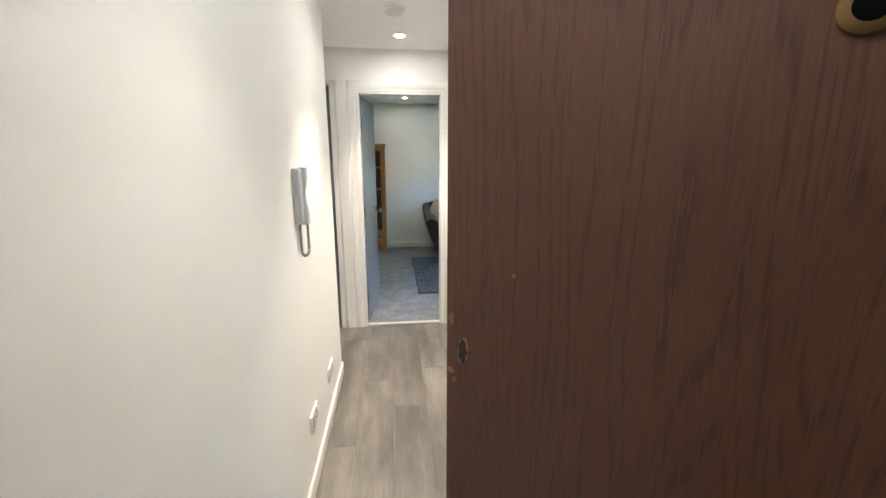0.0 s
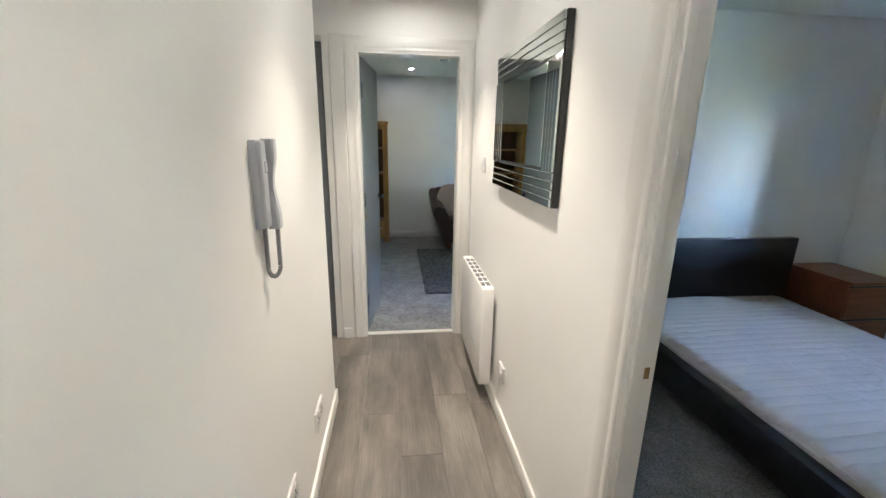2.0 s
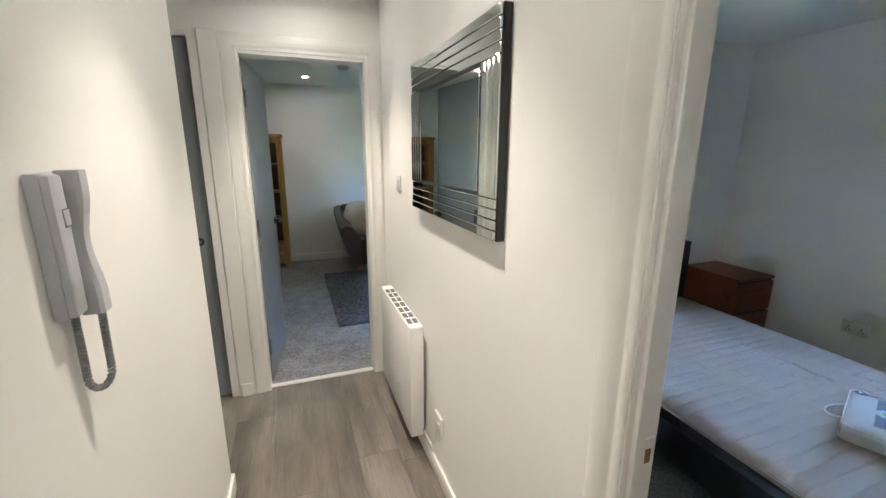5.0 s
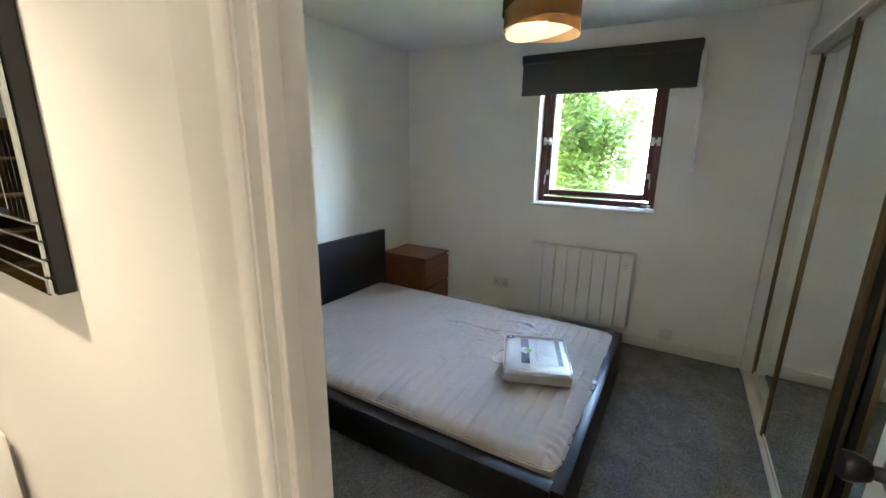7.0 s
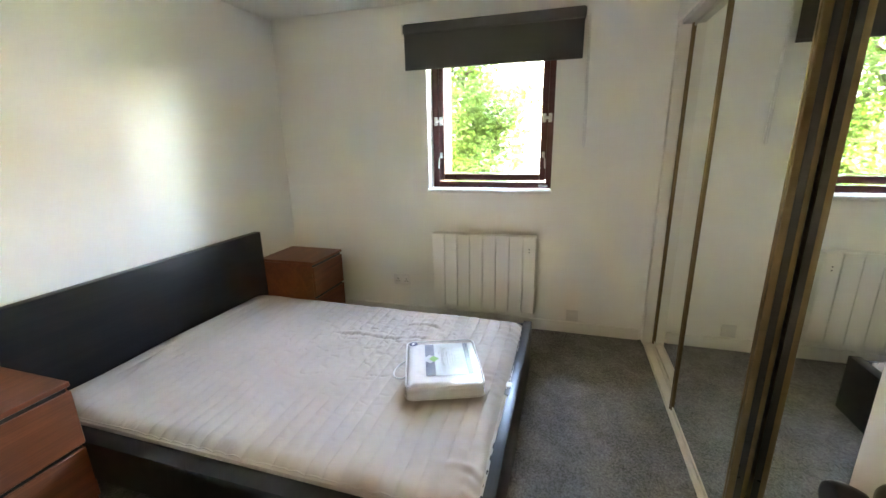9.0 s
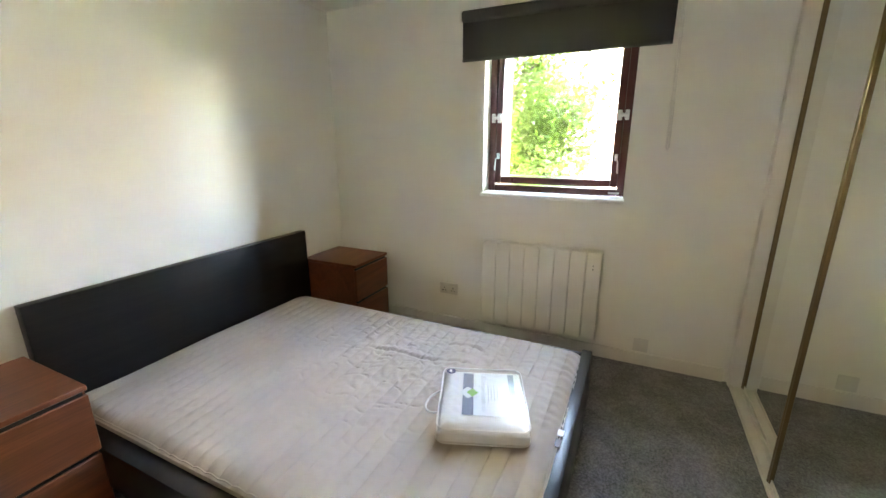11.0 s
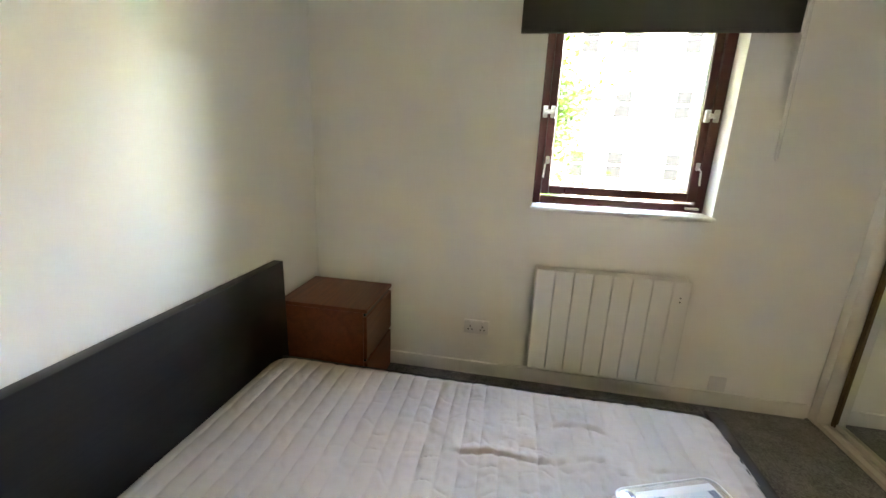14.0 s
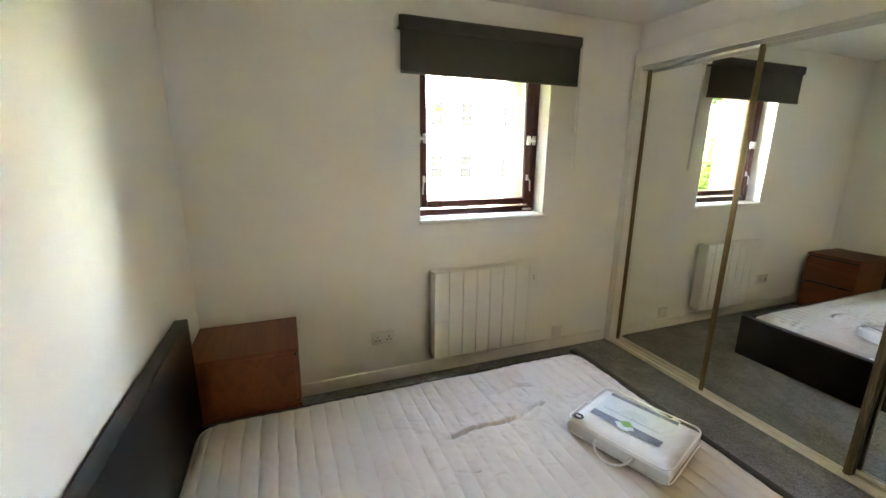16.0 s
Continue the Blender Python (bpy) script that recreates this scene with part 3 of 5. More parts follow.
part("leaf", on_living(boxed(0, LW, 0, 0.040, 0.012, 1.98, 0.002, 1)), GREY_DOOR, living_door)
part("edge", on_living(boxed(LW, LW + 0.003, 0.001, 0.039, 0.013, 1.979)), GLOSS, living_door, "white painted door edge")
bm = lathe(bmesh.new(), [(0.0, 0.0), (0.026, 0.0), (0.026, -0.006), (0.010, -0.008), (0.009, -0.045), (0.0, -0.045)], (LW - 0.06, 0, 0.985), "Y", 20)
tube(bm, [(LW - 0.06, -0.042, 0.985), (LW - 0.10, -0.046, 0.985), (LW - 0.17, -0.044, 0.983)], 0.009, 10)
part("handle", on_living(bm), DARK_METAL, living_door, "dark lever handle")
for z in (0.20, 0.98, 1.72):
    part("hinge", on_living(boxed(-0.006, 0.032, -0.004, -0.0005, z, z + 0.10, 0.001, 1)), DARK_METAL, living_door)
part("latch_mark", on_living(boxed(0.002, 0.028, -0.003, -0.0006, 0.885, 0.925)), RAW_WOOD, living_door, "patch of bare wood under the hinge")

cup_door = thing("door_cupboard", (-0.70, END + 0.02, 0), "closed grey painted flush door in the alcove", "door", kind="structure")
part("leaf", boxed(-1.055, -0.349, END + 0.012, END + 0.052, 0.008, 2.040, 0.002, 1), GREY_DOOR, cup_door)
bm = lathe(bmesh.new(), [(0.0, 0.0), (0.024, 0.0), (0.024, -0.006), (0.009, -0.008), (0.009, -0.04), (0.0, -0.04)], (-0.41, END + 0.012, 0.985), "Y", 20)
tube(bm, [(-0.41, END - 0.026, 0.985), (-0.45, END - 0.030, 0.985), (-0.52, END - 0.028, 0.985)], 0.009, 10)
part("handle", bm, DARK_METAL, cup_door, "dark lever handle")

# ---- window ----
window = thing("window_bedroom", (3.83, 1.99, WZ0), "mahogany stained timber pivot window, tilted slightly open", "window", kind="structure")
bm = boxed(3.80, 3.875, WY0, WY0 + 0.048, WZ0 + 0.02, WZ1, 0.004, 2)
box(bm, 3.80, 3.875, WY1 - 0.048, WY1, WZ0 + 0.02, WZ1, 0.004, 2)
box(bm, 3.80, 3.875, WY0 + 0.048, WY1 - 0.048, WZ0 + 0.02, WZ0 + 0.062, 0.004, 2)
box(bm, 3.80, 3.875, WY0 + 0.048, WY1 - 0.048, WZ1 - 0.05, WZ1, 0.004, 2)
part("window_frame", bm, MAHOGANY, window)
SY0, SY1, SZ0, SZ1 = WY0 + 0.0485, WY1 - 0.0485, WZ0 + 0.075, WZ1 - 0.052
PIVOT = (3.835, 1.99, 1.545)
TILT_SASH = 2.0


def on_sash(bm):
    return spin(bm, PIVOT, TILT_SASH, "Y")


bm = boxed(3.808, 3.862, SY0, SY0 + 0.042, SZ0, SZ1, 0.006, 2)
box(bm, 3.808, 3.862, SY1 - 0.042, SY1, SZ0, SZ1, 0.006, 2)
box(bm, 3.808, 3.862, SY0 + 0.042, SY1 - 0.042, SZ0, SZ0 + 0.045, 0.006, 2)
box(bm, 3.808, 3.862, SY0 + 0.042, SY1 - 0.042, SZ1 - 0.05, SZ1, 0.006, 2)
sash = part("sash", on_sash(bm), MAHOGANY, window)
pane = part("pane", on_sash(boxed(3.836, 3.842, SY0 + 0.042, SY1 - 0.042, SZ0 + 0.052, SZ1 - 0.05)), GLASS, window, "clear glass pane")
pane.visible_shadow = False
bm = boxed(3.826, 3.836, SY0 + 0.042, SY0 + 0.046, SZ0 + 0.052, SZ1 - 0.05)
box(bm, 3.826, 3.836, SY1 - 0.046, SY1 - 0.042, SZ0 + 0.052, SZ1 - 0.05)
box(bm, 3.826, 3.836, SY0 + 0.046, SY1 - 0.046, SZ0 + 0.052, SZ0 + 0.057)
part("glazing_bead", on_sash(bm), PLASTIC, window, "pale glazing seal")
for y, s in ((WY0 + 0.051, 1), (WY1 - 0.051, -1)):
    bm = boxed(3.786, 3.800, y - 0.032, y - 0.008, 1.515, 1.575, 0.003, 1)
    box(bm, 3.786, 3.808, y + 0.008, y + 0.032, 1.515, 1.575, 0.003, 1)
    lathe(bm, [(0.0, -0.022), (0.012, -0.022), (0.014, -0.012), (0.010, -0.004), (0.014, 0.010), (0.012, 0.020), (0.0, 0.020)], (3.784, y, 1.545), "Y", 14)
    part("pivot_hinge", bm, PLASTIC, window, "white pivot hinge")
for y in (SY0 + 0.02, SY1 - 0.02):
    s = 1 if y < 2 else -1
    bm = boxed(3.792, 3.806, y - 0.010, y + 0.010, 1.275, 1.315, 0.003, 1)
    tube(bm, [(3.790, y, 1.295), (3.778, y - s * 0.012, 1.27), (3.776, y - s * 0.016, 1.20)], 0.005, 8)
    part("catch", bm, PLASTIC, window, "small white window catch")
bm = boxed(3.776, 3.800, WY0 + 0.03, WY0 + 0.095, WZ0 + 0.036, WZ0 + 0.048, 0.003, 1)
part("stay", bm, PLASTIC, window, "white window stay")
bm = boxed(3.652, 3.80, WY0 - 0.006, WY1 + 0.006, WZ0 - 0.004, WZ0 + 0.020, 0.008, 3)
part("window_sill", bm, ENAMEL, window, "white painted inner sill")
bm = boxed(BX1, 3.80, WY0, WY0 + 0.003, WZ0 + 0.02, WZ1)
box(bm, BX1, 3.80, WY1 - 0.003, WY1, WZ0 + 0.02, WZ1)
box(bm, BX1, 3.80, WY0 + 0.003, WY1 - 0.003, WZ1 - 0.003, WZ1)
part("reveal", bm, GLOSS, window, "white painted reveal")

blind = thing("roller_blind", (3.64, 1.98, 2.17), "dark grey roller blind half lowered over the window", "blind")
bm = boxed(3.595, 3.672, 1.385, 2.575, 2.105, 2.172, 0.016, 4)
part("cassette", bm, BLIND, blind)
bm = bmesh.new()
cols, rows_ = 24, 8
grid = [[bm.verts.new((3.612 + 0.0025 * math.sin(i * 0.55) * j / rows_, 1.392 + 1.176 * i / cols, 2.11 - 0.225 * j / rows_)) for i in range(cols + 1)] for j in range(rows_ + 1)]
for a, b in zip(grid, grid[1:]):
    for i in range(cols):
        bm.faces.new((a[i], a[i + 1], b[i + 1], b[i]))
bmesh.ops.solidify(bm, geom=bm.faces[:], thickness=0.0015)
part("fabric", bm, BLIND, blind)
part("bottom_bar", boxed(3.606, 3.620, 1.392, 2.568, 1.880, 1.897, 0.004, 2), BLIND, blind)
for y in (1.379, 2.577):
    part("bracket", boxed(3.60, 3.680, y, y + 0.005, 2.11, 2.172, 0.002, 1), PLASTIC, blind, "white end bracket")
bm = tube(bmesh.new(), [(3.632, 1.366, 2.13), (3.640, 1.360, 1.75), (3.642, 1.356, 1.36), (3.642, 1.350, 1.345), (3.642, 1.344, 1.36), (3.640, 1.352, 1.75), (3.632, 1.360, 2.13)], 0.005, 6)
part("chain", bm, PLASTIC, blind, "white looped bead chain")

# ---- wardrobe ----
wardrobe = thing("wardrobe", (2.52, WARD, 0), "built-in wardrobe with three gold-framed mirrored sliding doors", "wardrobe")
bm = boxed(1.43, 3.62, WARD - 0.115, WARD + 0.004, 0.0, 0.012, 0.002, 1)
for y in (WARD - 0.10, WARD - 0.052, WARD - 0.006):
    box(bm, 1.43, 3.62, y, y + 0.006, 0.012, 0.022)
part("bottom_track", bm, TRACK, wardrobe, "off-white metal floor track")
bm = boxed(1.43, 3.62, WARD - 0.115, WARD - 0.002, 2.022, 2.046)
part("top_track", bm, STEEL, wardrobe, "grey metal head track")
part("fascia", boxed(1.40, BX1, WARD - 0.125, WARD + 0.012, 2.046, 2.154, 0.004, 2), GLOSS, wardrobe, "white painted head board")
part("upper_panel", boxed(1.40, BX1, WARD - 0.120, WARD - 0.020, 2.154, TOP), WALL, wardrobe, "white painted panel up to the ceiling")
bm = boxed(3.62, BX1, WARD - 0.12, WARD + 0.010, 0, 2.046, 0.004, 2)
part("end_post", bm, GLOSS, wardrobe, "white painted end post")


def sliding_door(x0, x1, y):
    """A mirrored door whose face is at y."""
    door = part("sliding_door", boxed(x0 + 0.02, x1 - 0.02, y - 0.012, y - 0.002, 0.040, 2.006), MIRROR, wardrobe, "mirrored sliding door")
    for a in (x0, x1 - 0.028):
        bm = boxed(a, a + 0.028, y - 0.034, y + 0.006, 0.022, 2.022, 0.004, 2)
        box(bm, a + 0.009, a + 0.019, y + 0.005, y + 0.009, 0.022, 2.022, 0.0015, 1)
        part("stile", bm, BRASS, door, "gold anodised upright profile")
    part("bottom_rail", boxed(x0 + 0.028, x1 - 0.028, y - 0.020, y + 0.001, 0.024, 0.046, 0.002, 1), TRACK, door)
    part("top_rail", boxed(x0 + 0.028, x1 - 0.028, y - 0.020, y + 0.001, 2.001, 2.022, 0.002, 1), STEEL, door)
    return door


sliding_door(2.80, 3.615, WARD - 0.058)
mid = sliding_door(2.113, 2.868, WARD - 0.012)
sliding_door(1.435, 2.150, WARD - 0.058)
part("brush_strip", boxed(2.1105, 2.1128, WARD - 0.0462, WARD - 0.026, 0.024, 2.02), BLACK, mid, "black brush seal")

# ---- bedroom things ----
bed = thing("bed_frame", (2.41, 2.64, 0), "black-brown veneered low double bed frame with a plain headboard", "bed")
part("headboard", boxed(1.652, 3.204, 3.628, 3.678, 0.0, 0.768, 0.003, 2), BED_BLACK, bed)
for x0, x1 in ((1.632, 1.702), (3.112, 3.147)):
    part("side_rail", boxed(x0, x1, 1.652, 3.628, 0.105, 0.284, 0.003, 2), BED_BLACK, bed)
part("foot_rail", boxed(1.628, 3.147, 1.600, 1.652, 0.0, 0.300, 0.003, 2), BED_BLACK, bed)
for x0, x1 in ((1.702, 1.737), (3.077, 3.112)):
    part("inner_ledge", boxed(x0, x1, 1.652, 3.628, 0.20, 0.225, 0.002, 1), BED_BLACK, bed)
for i in range(16):
    y = 1.72 + i * 0.119
    part("slat", boxed(1.704, 3.110, y, y + 0.068, 0.225, 0.235, 0.002, 1), OAK, bed)
for x in (1.640, 3.110):
    for y in (1.66, 3.58):
        part("leg", boxed(x + 0.004, x + 0.030, y, y + 0.04, 0.0, 0.04), BED_BLACK, bed)

mattress = thing("mattress", (2.40, 2.62, 0.235), "beige quilted cotton mattress, bare and creased, on the bed", "mattress")
MX0, MX1, MY0, MY1 = 1.712, 3.090, 1.652, 3.612


def crease(x, y):
    """Height of the quilted top: channels across the bed, loose folds in the middle and puckers towards the foot."""
    edge = min(x - MX0, MX1 - x, y - MY0, MY1 - y)
    round_off = 0.022 * (1 - min(1, max(0, edge) / 0.05)) ** 2
    swell = 0.012 * math.sin(math.pi * (x - MX0) / (MX1 - MX0)) * math.sin(math.pi * (y - MY0) / (MY1 - MY0))
    wander = 0.010 * noise.noise((x * 2.2, y * 1.1, 3.0)) + 0.003 * noise.noise((x * 11, y * 3, 4.0))
    lane = (y - MY0 + wander) / 0.066
    channel = abs(math.sin(math.pi * lane)) ** 0.4
    puff = 0.0095 * channel * (0.75 + 0.5 * noise.noise((x * 3, y * 3, 1.0)))
    loose = math.exp(-(((x - 2.55) / 0.55) ** 2 + ((y - 2.45) / 0.60) ** 2))
    pinch = max(0, 0.10 - abs(noise.noise((x * 8.5 + 0.6 * noise.noise((x * 9, y * 9, 6.0)), math.floor(lane) * 3.7, 2.0)))) / 0.10
    tuck = -0.0062 * pinch * pinch * channel * loose
    bend = x - 2.66 - 0.10 * noise.noise((y * 3.1, 1.0, 0.0)) - 0.10 * (2.35 - y)
    gather = max(0, noise.noise((y * 6.0, 4.0, 1.0)) + 0.25) * math.exp(-((y - 2.32) / 0.34) ** 2)
    tuck += gather * (0.030 * math.exp(-((bend - 0.020) / 0.020) ** 2) - 0.034 * math.exp(-(bend / 0.009) ** 2))
    bend = x - 2.84 + 0.08 * noise.noise((y * 4.3, 7.0, 0.0))
    gather = max(0, noise.noise((y * 9.0, 9.0, 1.0)) + 0.1) * math.exp(-((y - 2.15) / 0.22) ** 2)
    tuck += gather * (0.028 * math.exp(-((bend - 0.018) / 0.019) ** 2) - 0.032 * math.exp(-(bend / 0.008) ** 2))
    near = math.exp(-(((x - 2.72) / 0.34) ** 2 + ((y - 2.32) / 0.40) ** 2))
    fold = near * (0.022 * (0.5 - abs(noise.noise((x * 5.0, y * 11.0, 5.0))) * 2.2) ** 3 + 0.018 * max(0, 0.16 - abs(noise.noise((x * 9.0, y * 15.0, 7.0)))))
    pucker = 0.003 * (0.5 + noise.noise((x * 4, 3, 3))) * math.exp(-((y - MY0 - 0.05) / 0.10) ** 2) * math.sin(x * 105 + 4 * noise.noise((x * 6, y * 6, 0)))
    pucker += 0.002 * math.exp(-((x - MX0 - 0.03) / 0.09) ** 2) * math.sin(y * 90 + 5 * noise.noise((x * 6, y * 6, 2)))
    sheet = 0.006 * noise.noise((x * 4.0, y * 4.0, 9.0))
    dots = 0.0035 * noise.noise((x * 30.0, y * 45.0, 11.0)) * (0.35 + near)
    return 0.320 + swell + puff + tuck + fold + pucker + sheet + dots - round_off


bm = bmesh.new()
NX, NY = 260, 420
grid = []
for j in range(NY + 1):
    row = []
    for i in range(NX + 1):
        x, y = MX0 + (MX1 - MX0) * i / NX, MY0 + (MY1 - MY0) * j / NY
        cx, cy = min(x - MX0, MX1 - x), min(y - MY0, MY1 - y)
        px, py = x, y
        if cx < 0.07 and cy < 0.07:  # rounded corners
            ox, oy = 0.07 - cx, 0.07 - cy
            k = max(ox, oy) / max(1e-6, math.hypot(ox, oy))
            px += (1 if x < 2.4 else -1) * ox * (1 - k)
            py += (1 if y < 2.6 else -1) * oy * (1 - k)
        row.append(bm.verts.new((px, py, crease(x, y))))
    grid.append(row)
for a, b in zip(grid, grid[1:]):
    for i in range(NX):
        bm.faces.new((a[i], a[i + 1], b[i + 1], b[i]))
rim = grid[0] + [r[-1] for r in grid[1:]] + grid[-1][-2::-1] + [r[0] for r in grid[-2:0:-1]]
mid_xy = Vector((2.39, 2.63, 0))
levels = [rim]
for drop, out in ((0.300, 0.010), (0.270, 0.013), (0.245, 0.008), (0.236, -0.004)):
    levels.append([bm.verts.new((v.co.x + out * (1 if v.co.x > mid_xy.x else -1) * (abs(v.co.x - mid_xy.x) > 0.66), v.co.y + out * (1 if v.co.y > mid_xy.y else -1) * (abs(v.co.y - mid_xy.y) > 0.94), drop + 0.002 * noise.noise(v.co * 9))) for v in rim])
for a, b in zip(levels, levels[1:]):
    for i in range(len(rim)):
        bm.faces.new((a[i], a[(i + 1) % len(rim)], b[(i + 1) % len(rim)], b[i]))
bm.faces.new(levels[-1])
path_rim = [v.co + Vector((0, 0, 0.001)) for v in rim]
cover = part("cover", bm, FABRIC, mattress)
part("piping", tube(bmesh.new(), path_rim + path_rim[:1], 0.003, 6), PIPING, mattress, "sewn piped edge")
part("tag", boxed(2.405, 2.440, 1.632, 1.656, 0.304, 0.309, 0.001, 1), PLASTIC, mattress, "small white fabric tag")
part("tag", boxed(2.340, 2.385, 1.634, 1.656, 0.302, 0.308, 0.001, 1), DARK_GREY, mattress, "small black fabric tag")


def nightstand(x0, label):
    """Two-drawer bedside chest, 0.40 wide."""
    x1, y0, y1 = x0 + 0.40, 3.198, 3.676
    t = thing("nightstand", (x0 + 0.2, 3.44, 0), label, "nightstand", "nightstands beside the bed")
    part("top", boxed(x0, x1, y0, y1, 0.532, 0.552, 0.002, 1), RED_BROWN, t)
    for a in (x0 + 0.002, x1 - 0.020):
        part("side_panel", boxed(a, a + 0.018, y0 + 0.022, y1, 0.0, 0.532, 0.001, 1), RED_BROWN, t)
    part("back_panel", boxed(x0 + 0.020, x1 - 0.020, y1 - 0.01, y1, 0.0, 0.532), RED_BROWN, t)
    part("base_panel", boxed(x0 + 0.020, x1 - 0.020, y0 + 0.06, y1 - 0.01, 0.06, 0.075), RED_BROWN, t)
    for z0, z1 in ((0.030, 0.262), (0.280, 0.512)):
        d = part("drawer", boxed(x0 + 0.001, x1 - 0.001, y0 + 0.002, y0 + 0.021, z0, z1, 0.002, 1), RED_BROWN, t)
        # a black strip fills the gap above each drawer as its shade
        part("finger_gap_shade", boxed(x0 + 0.012, x1 - 0.012, y0 + 0.012, y0 + 0.030, z1, z1 + 0.014), BLACK, d, "black strip for the shade in the finger gap")
    return t


nightstand(3.212, "red-brown veneered two-drawer nightstand in the window corner")
nightstand(1.238, "red-brown veneered two-drawer nightstand by the headboard")

# wrapped bedding pack
PACK, PACK_TURN = Vector((2.376, 1.950, 0.0)), 20.7
pack = thing("bedding_pack", (2.376, 1.950, 0.336), "clear plastic pack of folded white mattress protector on the mattress", "bedding pack")
PZ0, PZ1 = 0.344, 0.410


def on_pack(bm):
    """From pack space (x along its length, y across) to the mattress."""
    spin(bm, (0, 0, 0), PACK_TURN)
    bmesh.ops.translate(bm, verts=bm.verts, vec=PACK)
    return bm


bm = bmesh.new()
n_x, n_y = 48, 40
gr = []
for j in range(n_y + 1):
    row = []
    for i in range(n_x + 1):
        u, v = -1 + 2 * i / n_x, -1 + 2 * j / n_y
        x, y = 0.195 * u, 0.163 * v
        e = max(abs(u), abs(v))
        h = PZ1 - 0.004 - 0.016 * max(0, (e - 0.80) / 0.20) ** 2
        h += 0.0022 * (abs(math.sin((x + y) * 62)) * abs(math.sin((x - y) * 62))) ** 0.5 - 0.001 + 0.003 * noise.noise((x * 12, y * 12, 0))
        row.append(bm.verts.new((x, y, h)))
    gr.append(row)
for a, b in zip(gr, gr[1:]):
    for i in range(n_x):
        bm.faces.new((a[i], a[i + 1], b[i + 1], b[i]))
rim2 = gr[0] + [r[-1] for r in gr[1:]] + gr[-1][-2::-1] + [r[0] for r in gr[-2:0:-1]]
low = rim2
for k in range(1, 7):
    z = PZ1 - 0.02 + (PZ0 + 0.004 - PZ1 + 0.02) * k / 6
    nxt = [bm.verts.new((v.co.x * (1 + 0.012 * (k % 2)), v.co.y * (1 + 0.012 * (k % 2)), z)) for v in rim2]
    for i in range(len(rim2)):
        bm.faces.new((low[i], low[(i + 1) % len(rim2)], nxt[(i + 1) % len(rim2)], nxt[i]))
    low = nxt
bm.faces.new(low)
part("folded_protector", on_pack(bm), QUILT_WHITE, pack, "folded white quilted cotton")


def rounded_loop(hx, hy, r, z, steps=6):
    pts = []
    for cx, cy, a0 in ((hx - r, hy - r, 0), (-hx + r, hy - r, 90), (-hx + r, -hy + r, 180), (hx - r, -hy + r, 270)):
        for k in range(steps + 1):
            a = radians(a0 + 90 * k / steps)
            pts.append((cx + r * math.cos(a), cy + r * math.sin(a), z))
    return pts


bm = bmesh.new()
loops = [[bm.verts.new(p) for p in rounded_loop(hx, hy, 0.035, z)] for hx, hy, z in ((0.200, 0.168, PZ0), (0.205, 0.172, PZ0 + 0.02), (0.203, 0.170, PZ1 - 0.012), (0.196, 0.164, PZ1 + 0.002), (0.12, 0.10, PZ1 + 0.006), (0.04, 0.03, PZ1 + 0.006))]
for a, b in zip(loops, loops[1:]):
    for i in range(len(a)):
        bm.faces.new((a[i], a[(i + 1) % len(a)], b[(i + 1) % len(a)], b[i]))
bm.faces.new(loops[-1])
film = part("plastic_cover", on_pack(bm), FILM, pack, "clear glossy plastic sleeve")
film.visible_shadow = False
for z, s in ((PZ1 - 0.004, 1.0), (PZ0 + 0.006, 1.01)):
    lp = rounded_loop(0.201 * s, 0.169 * s, 0.036, z)
    part("piping", on_pack(tube(bmesh.new(), lp + lp[:1], 0.0032, 7)), PLASTIC, pack, "white vinyl piping")
bm = tube(bmesh.new(), [(-0.07, 0.166, PZ0 + 0.034)] + [(0.070 * math.cos(a), 0.168 + 0.062 * math.sin(a), PZ0 + 0.034 - 0.022 * math.sin(a)) for a in (math.pi - math.pi * k / 12 for k in range(13))], 0.0042, 8)
part("handle", on_pack(bm), PLASTIC, pack, "white vinyl carry loop")
CZ = PZ1 + 0.0022
card = part("card", on_pack(boxed(-0.128, 0.152, -0.135, 0.082, CZ, CZ + 0.0012)), PAPER, pack, "printed card with slate blue bands")


def flat(points, z):
    bm = bmesh.new()
    bm.faces.new([bm.verts.new((x, y, z)) for x, y in points])
    return on_pack(bm)


part("band", flat([(-0.126, 0.079), (0.150, 0.079), (0.150, 0.036), (-0.126, 0.036)], CZ + 0.0018), SLATE_PRINT, card)
part("band", flat([(-0.126, -0.132), (0.150, -0.132), (0.150, -0.108), (-0.126, -0.108)], CZ + 0.0018), SLATE_PRINT, card)
part("emblem_ground", flat([(0.012, 0.094), (0.052, 0.058), (0.012, 0.018), (-0.028, 0.058)], CZ + 0.0024), PAPER, card)
part("emblem", flat([(0.012, 0.064), (0.040, 0.040), (0.012, 0.016), (-0.016, 0.040)], CZ + 0.0030), GREEN, card, "green diamond emblem")
curve = bpy.data.curves.new("lettering", "FONT")
curve.body, curve.size, curve.align_x = "Ultimate Protector", 0.030, "CENTER"
tmp = new("lettering", curve)
letters = bpy.data.meshes.new_from_object(tmp.evaluated_get(bpy.context.evaluated_depsgraph_get()))
bpy.data.objects.remove(tmp)
bm = bmesh.new()
bm.from_mesh(letters)
bmesh.ops.transform(bm, verts=bm.verts, matrix=pose(0.012, 0.004, CZ + 0.0018, 0, 0, 180))
part("lettering", on_pack(bm), GREY_INK, card, "grey words Ultimate Protector")
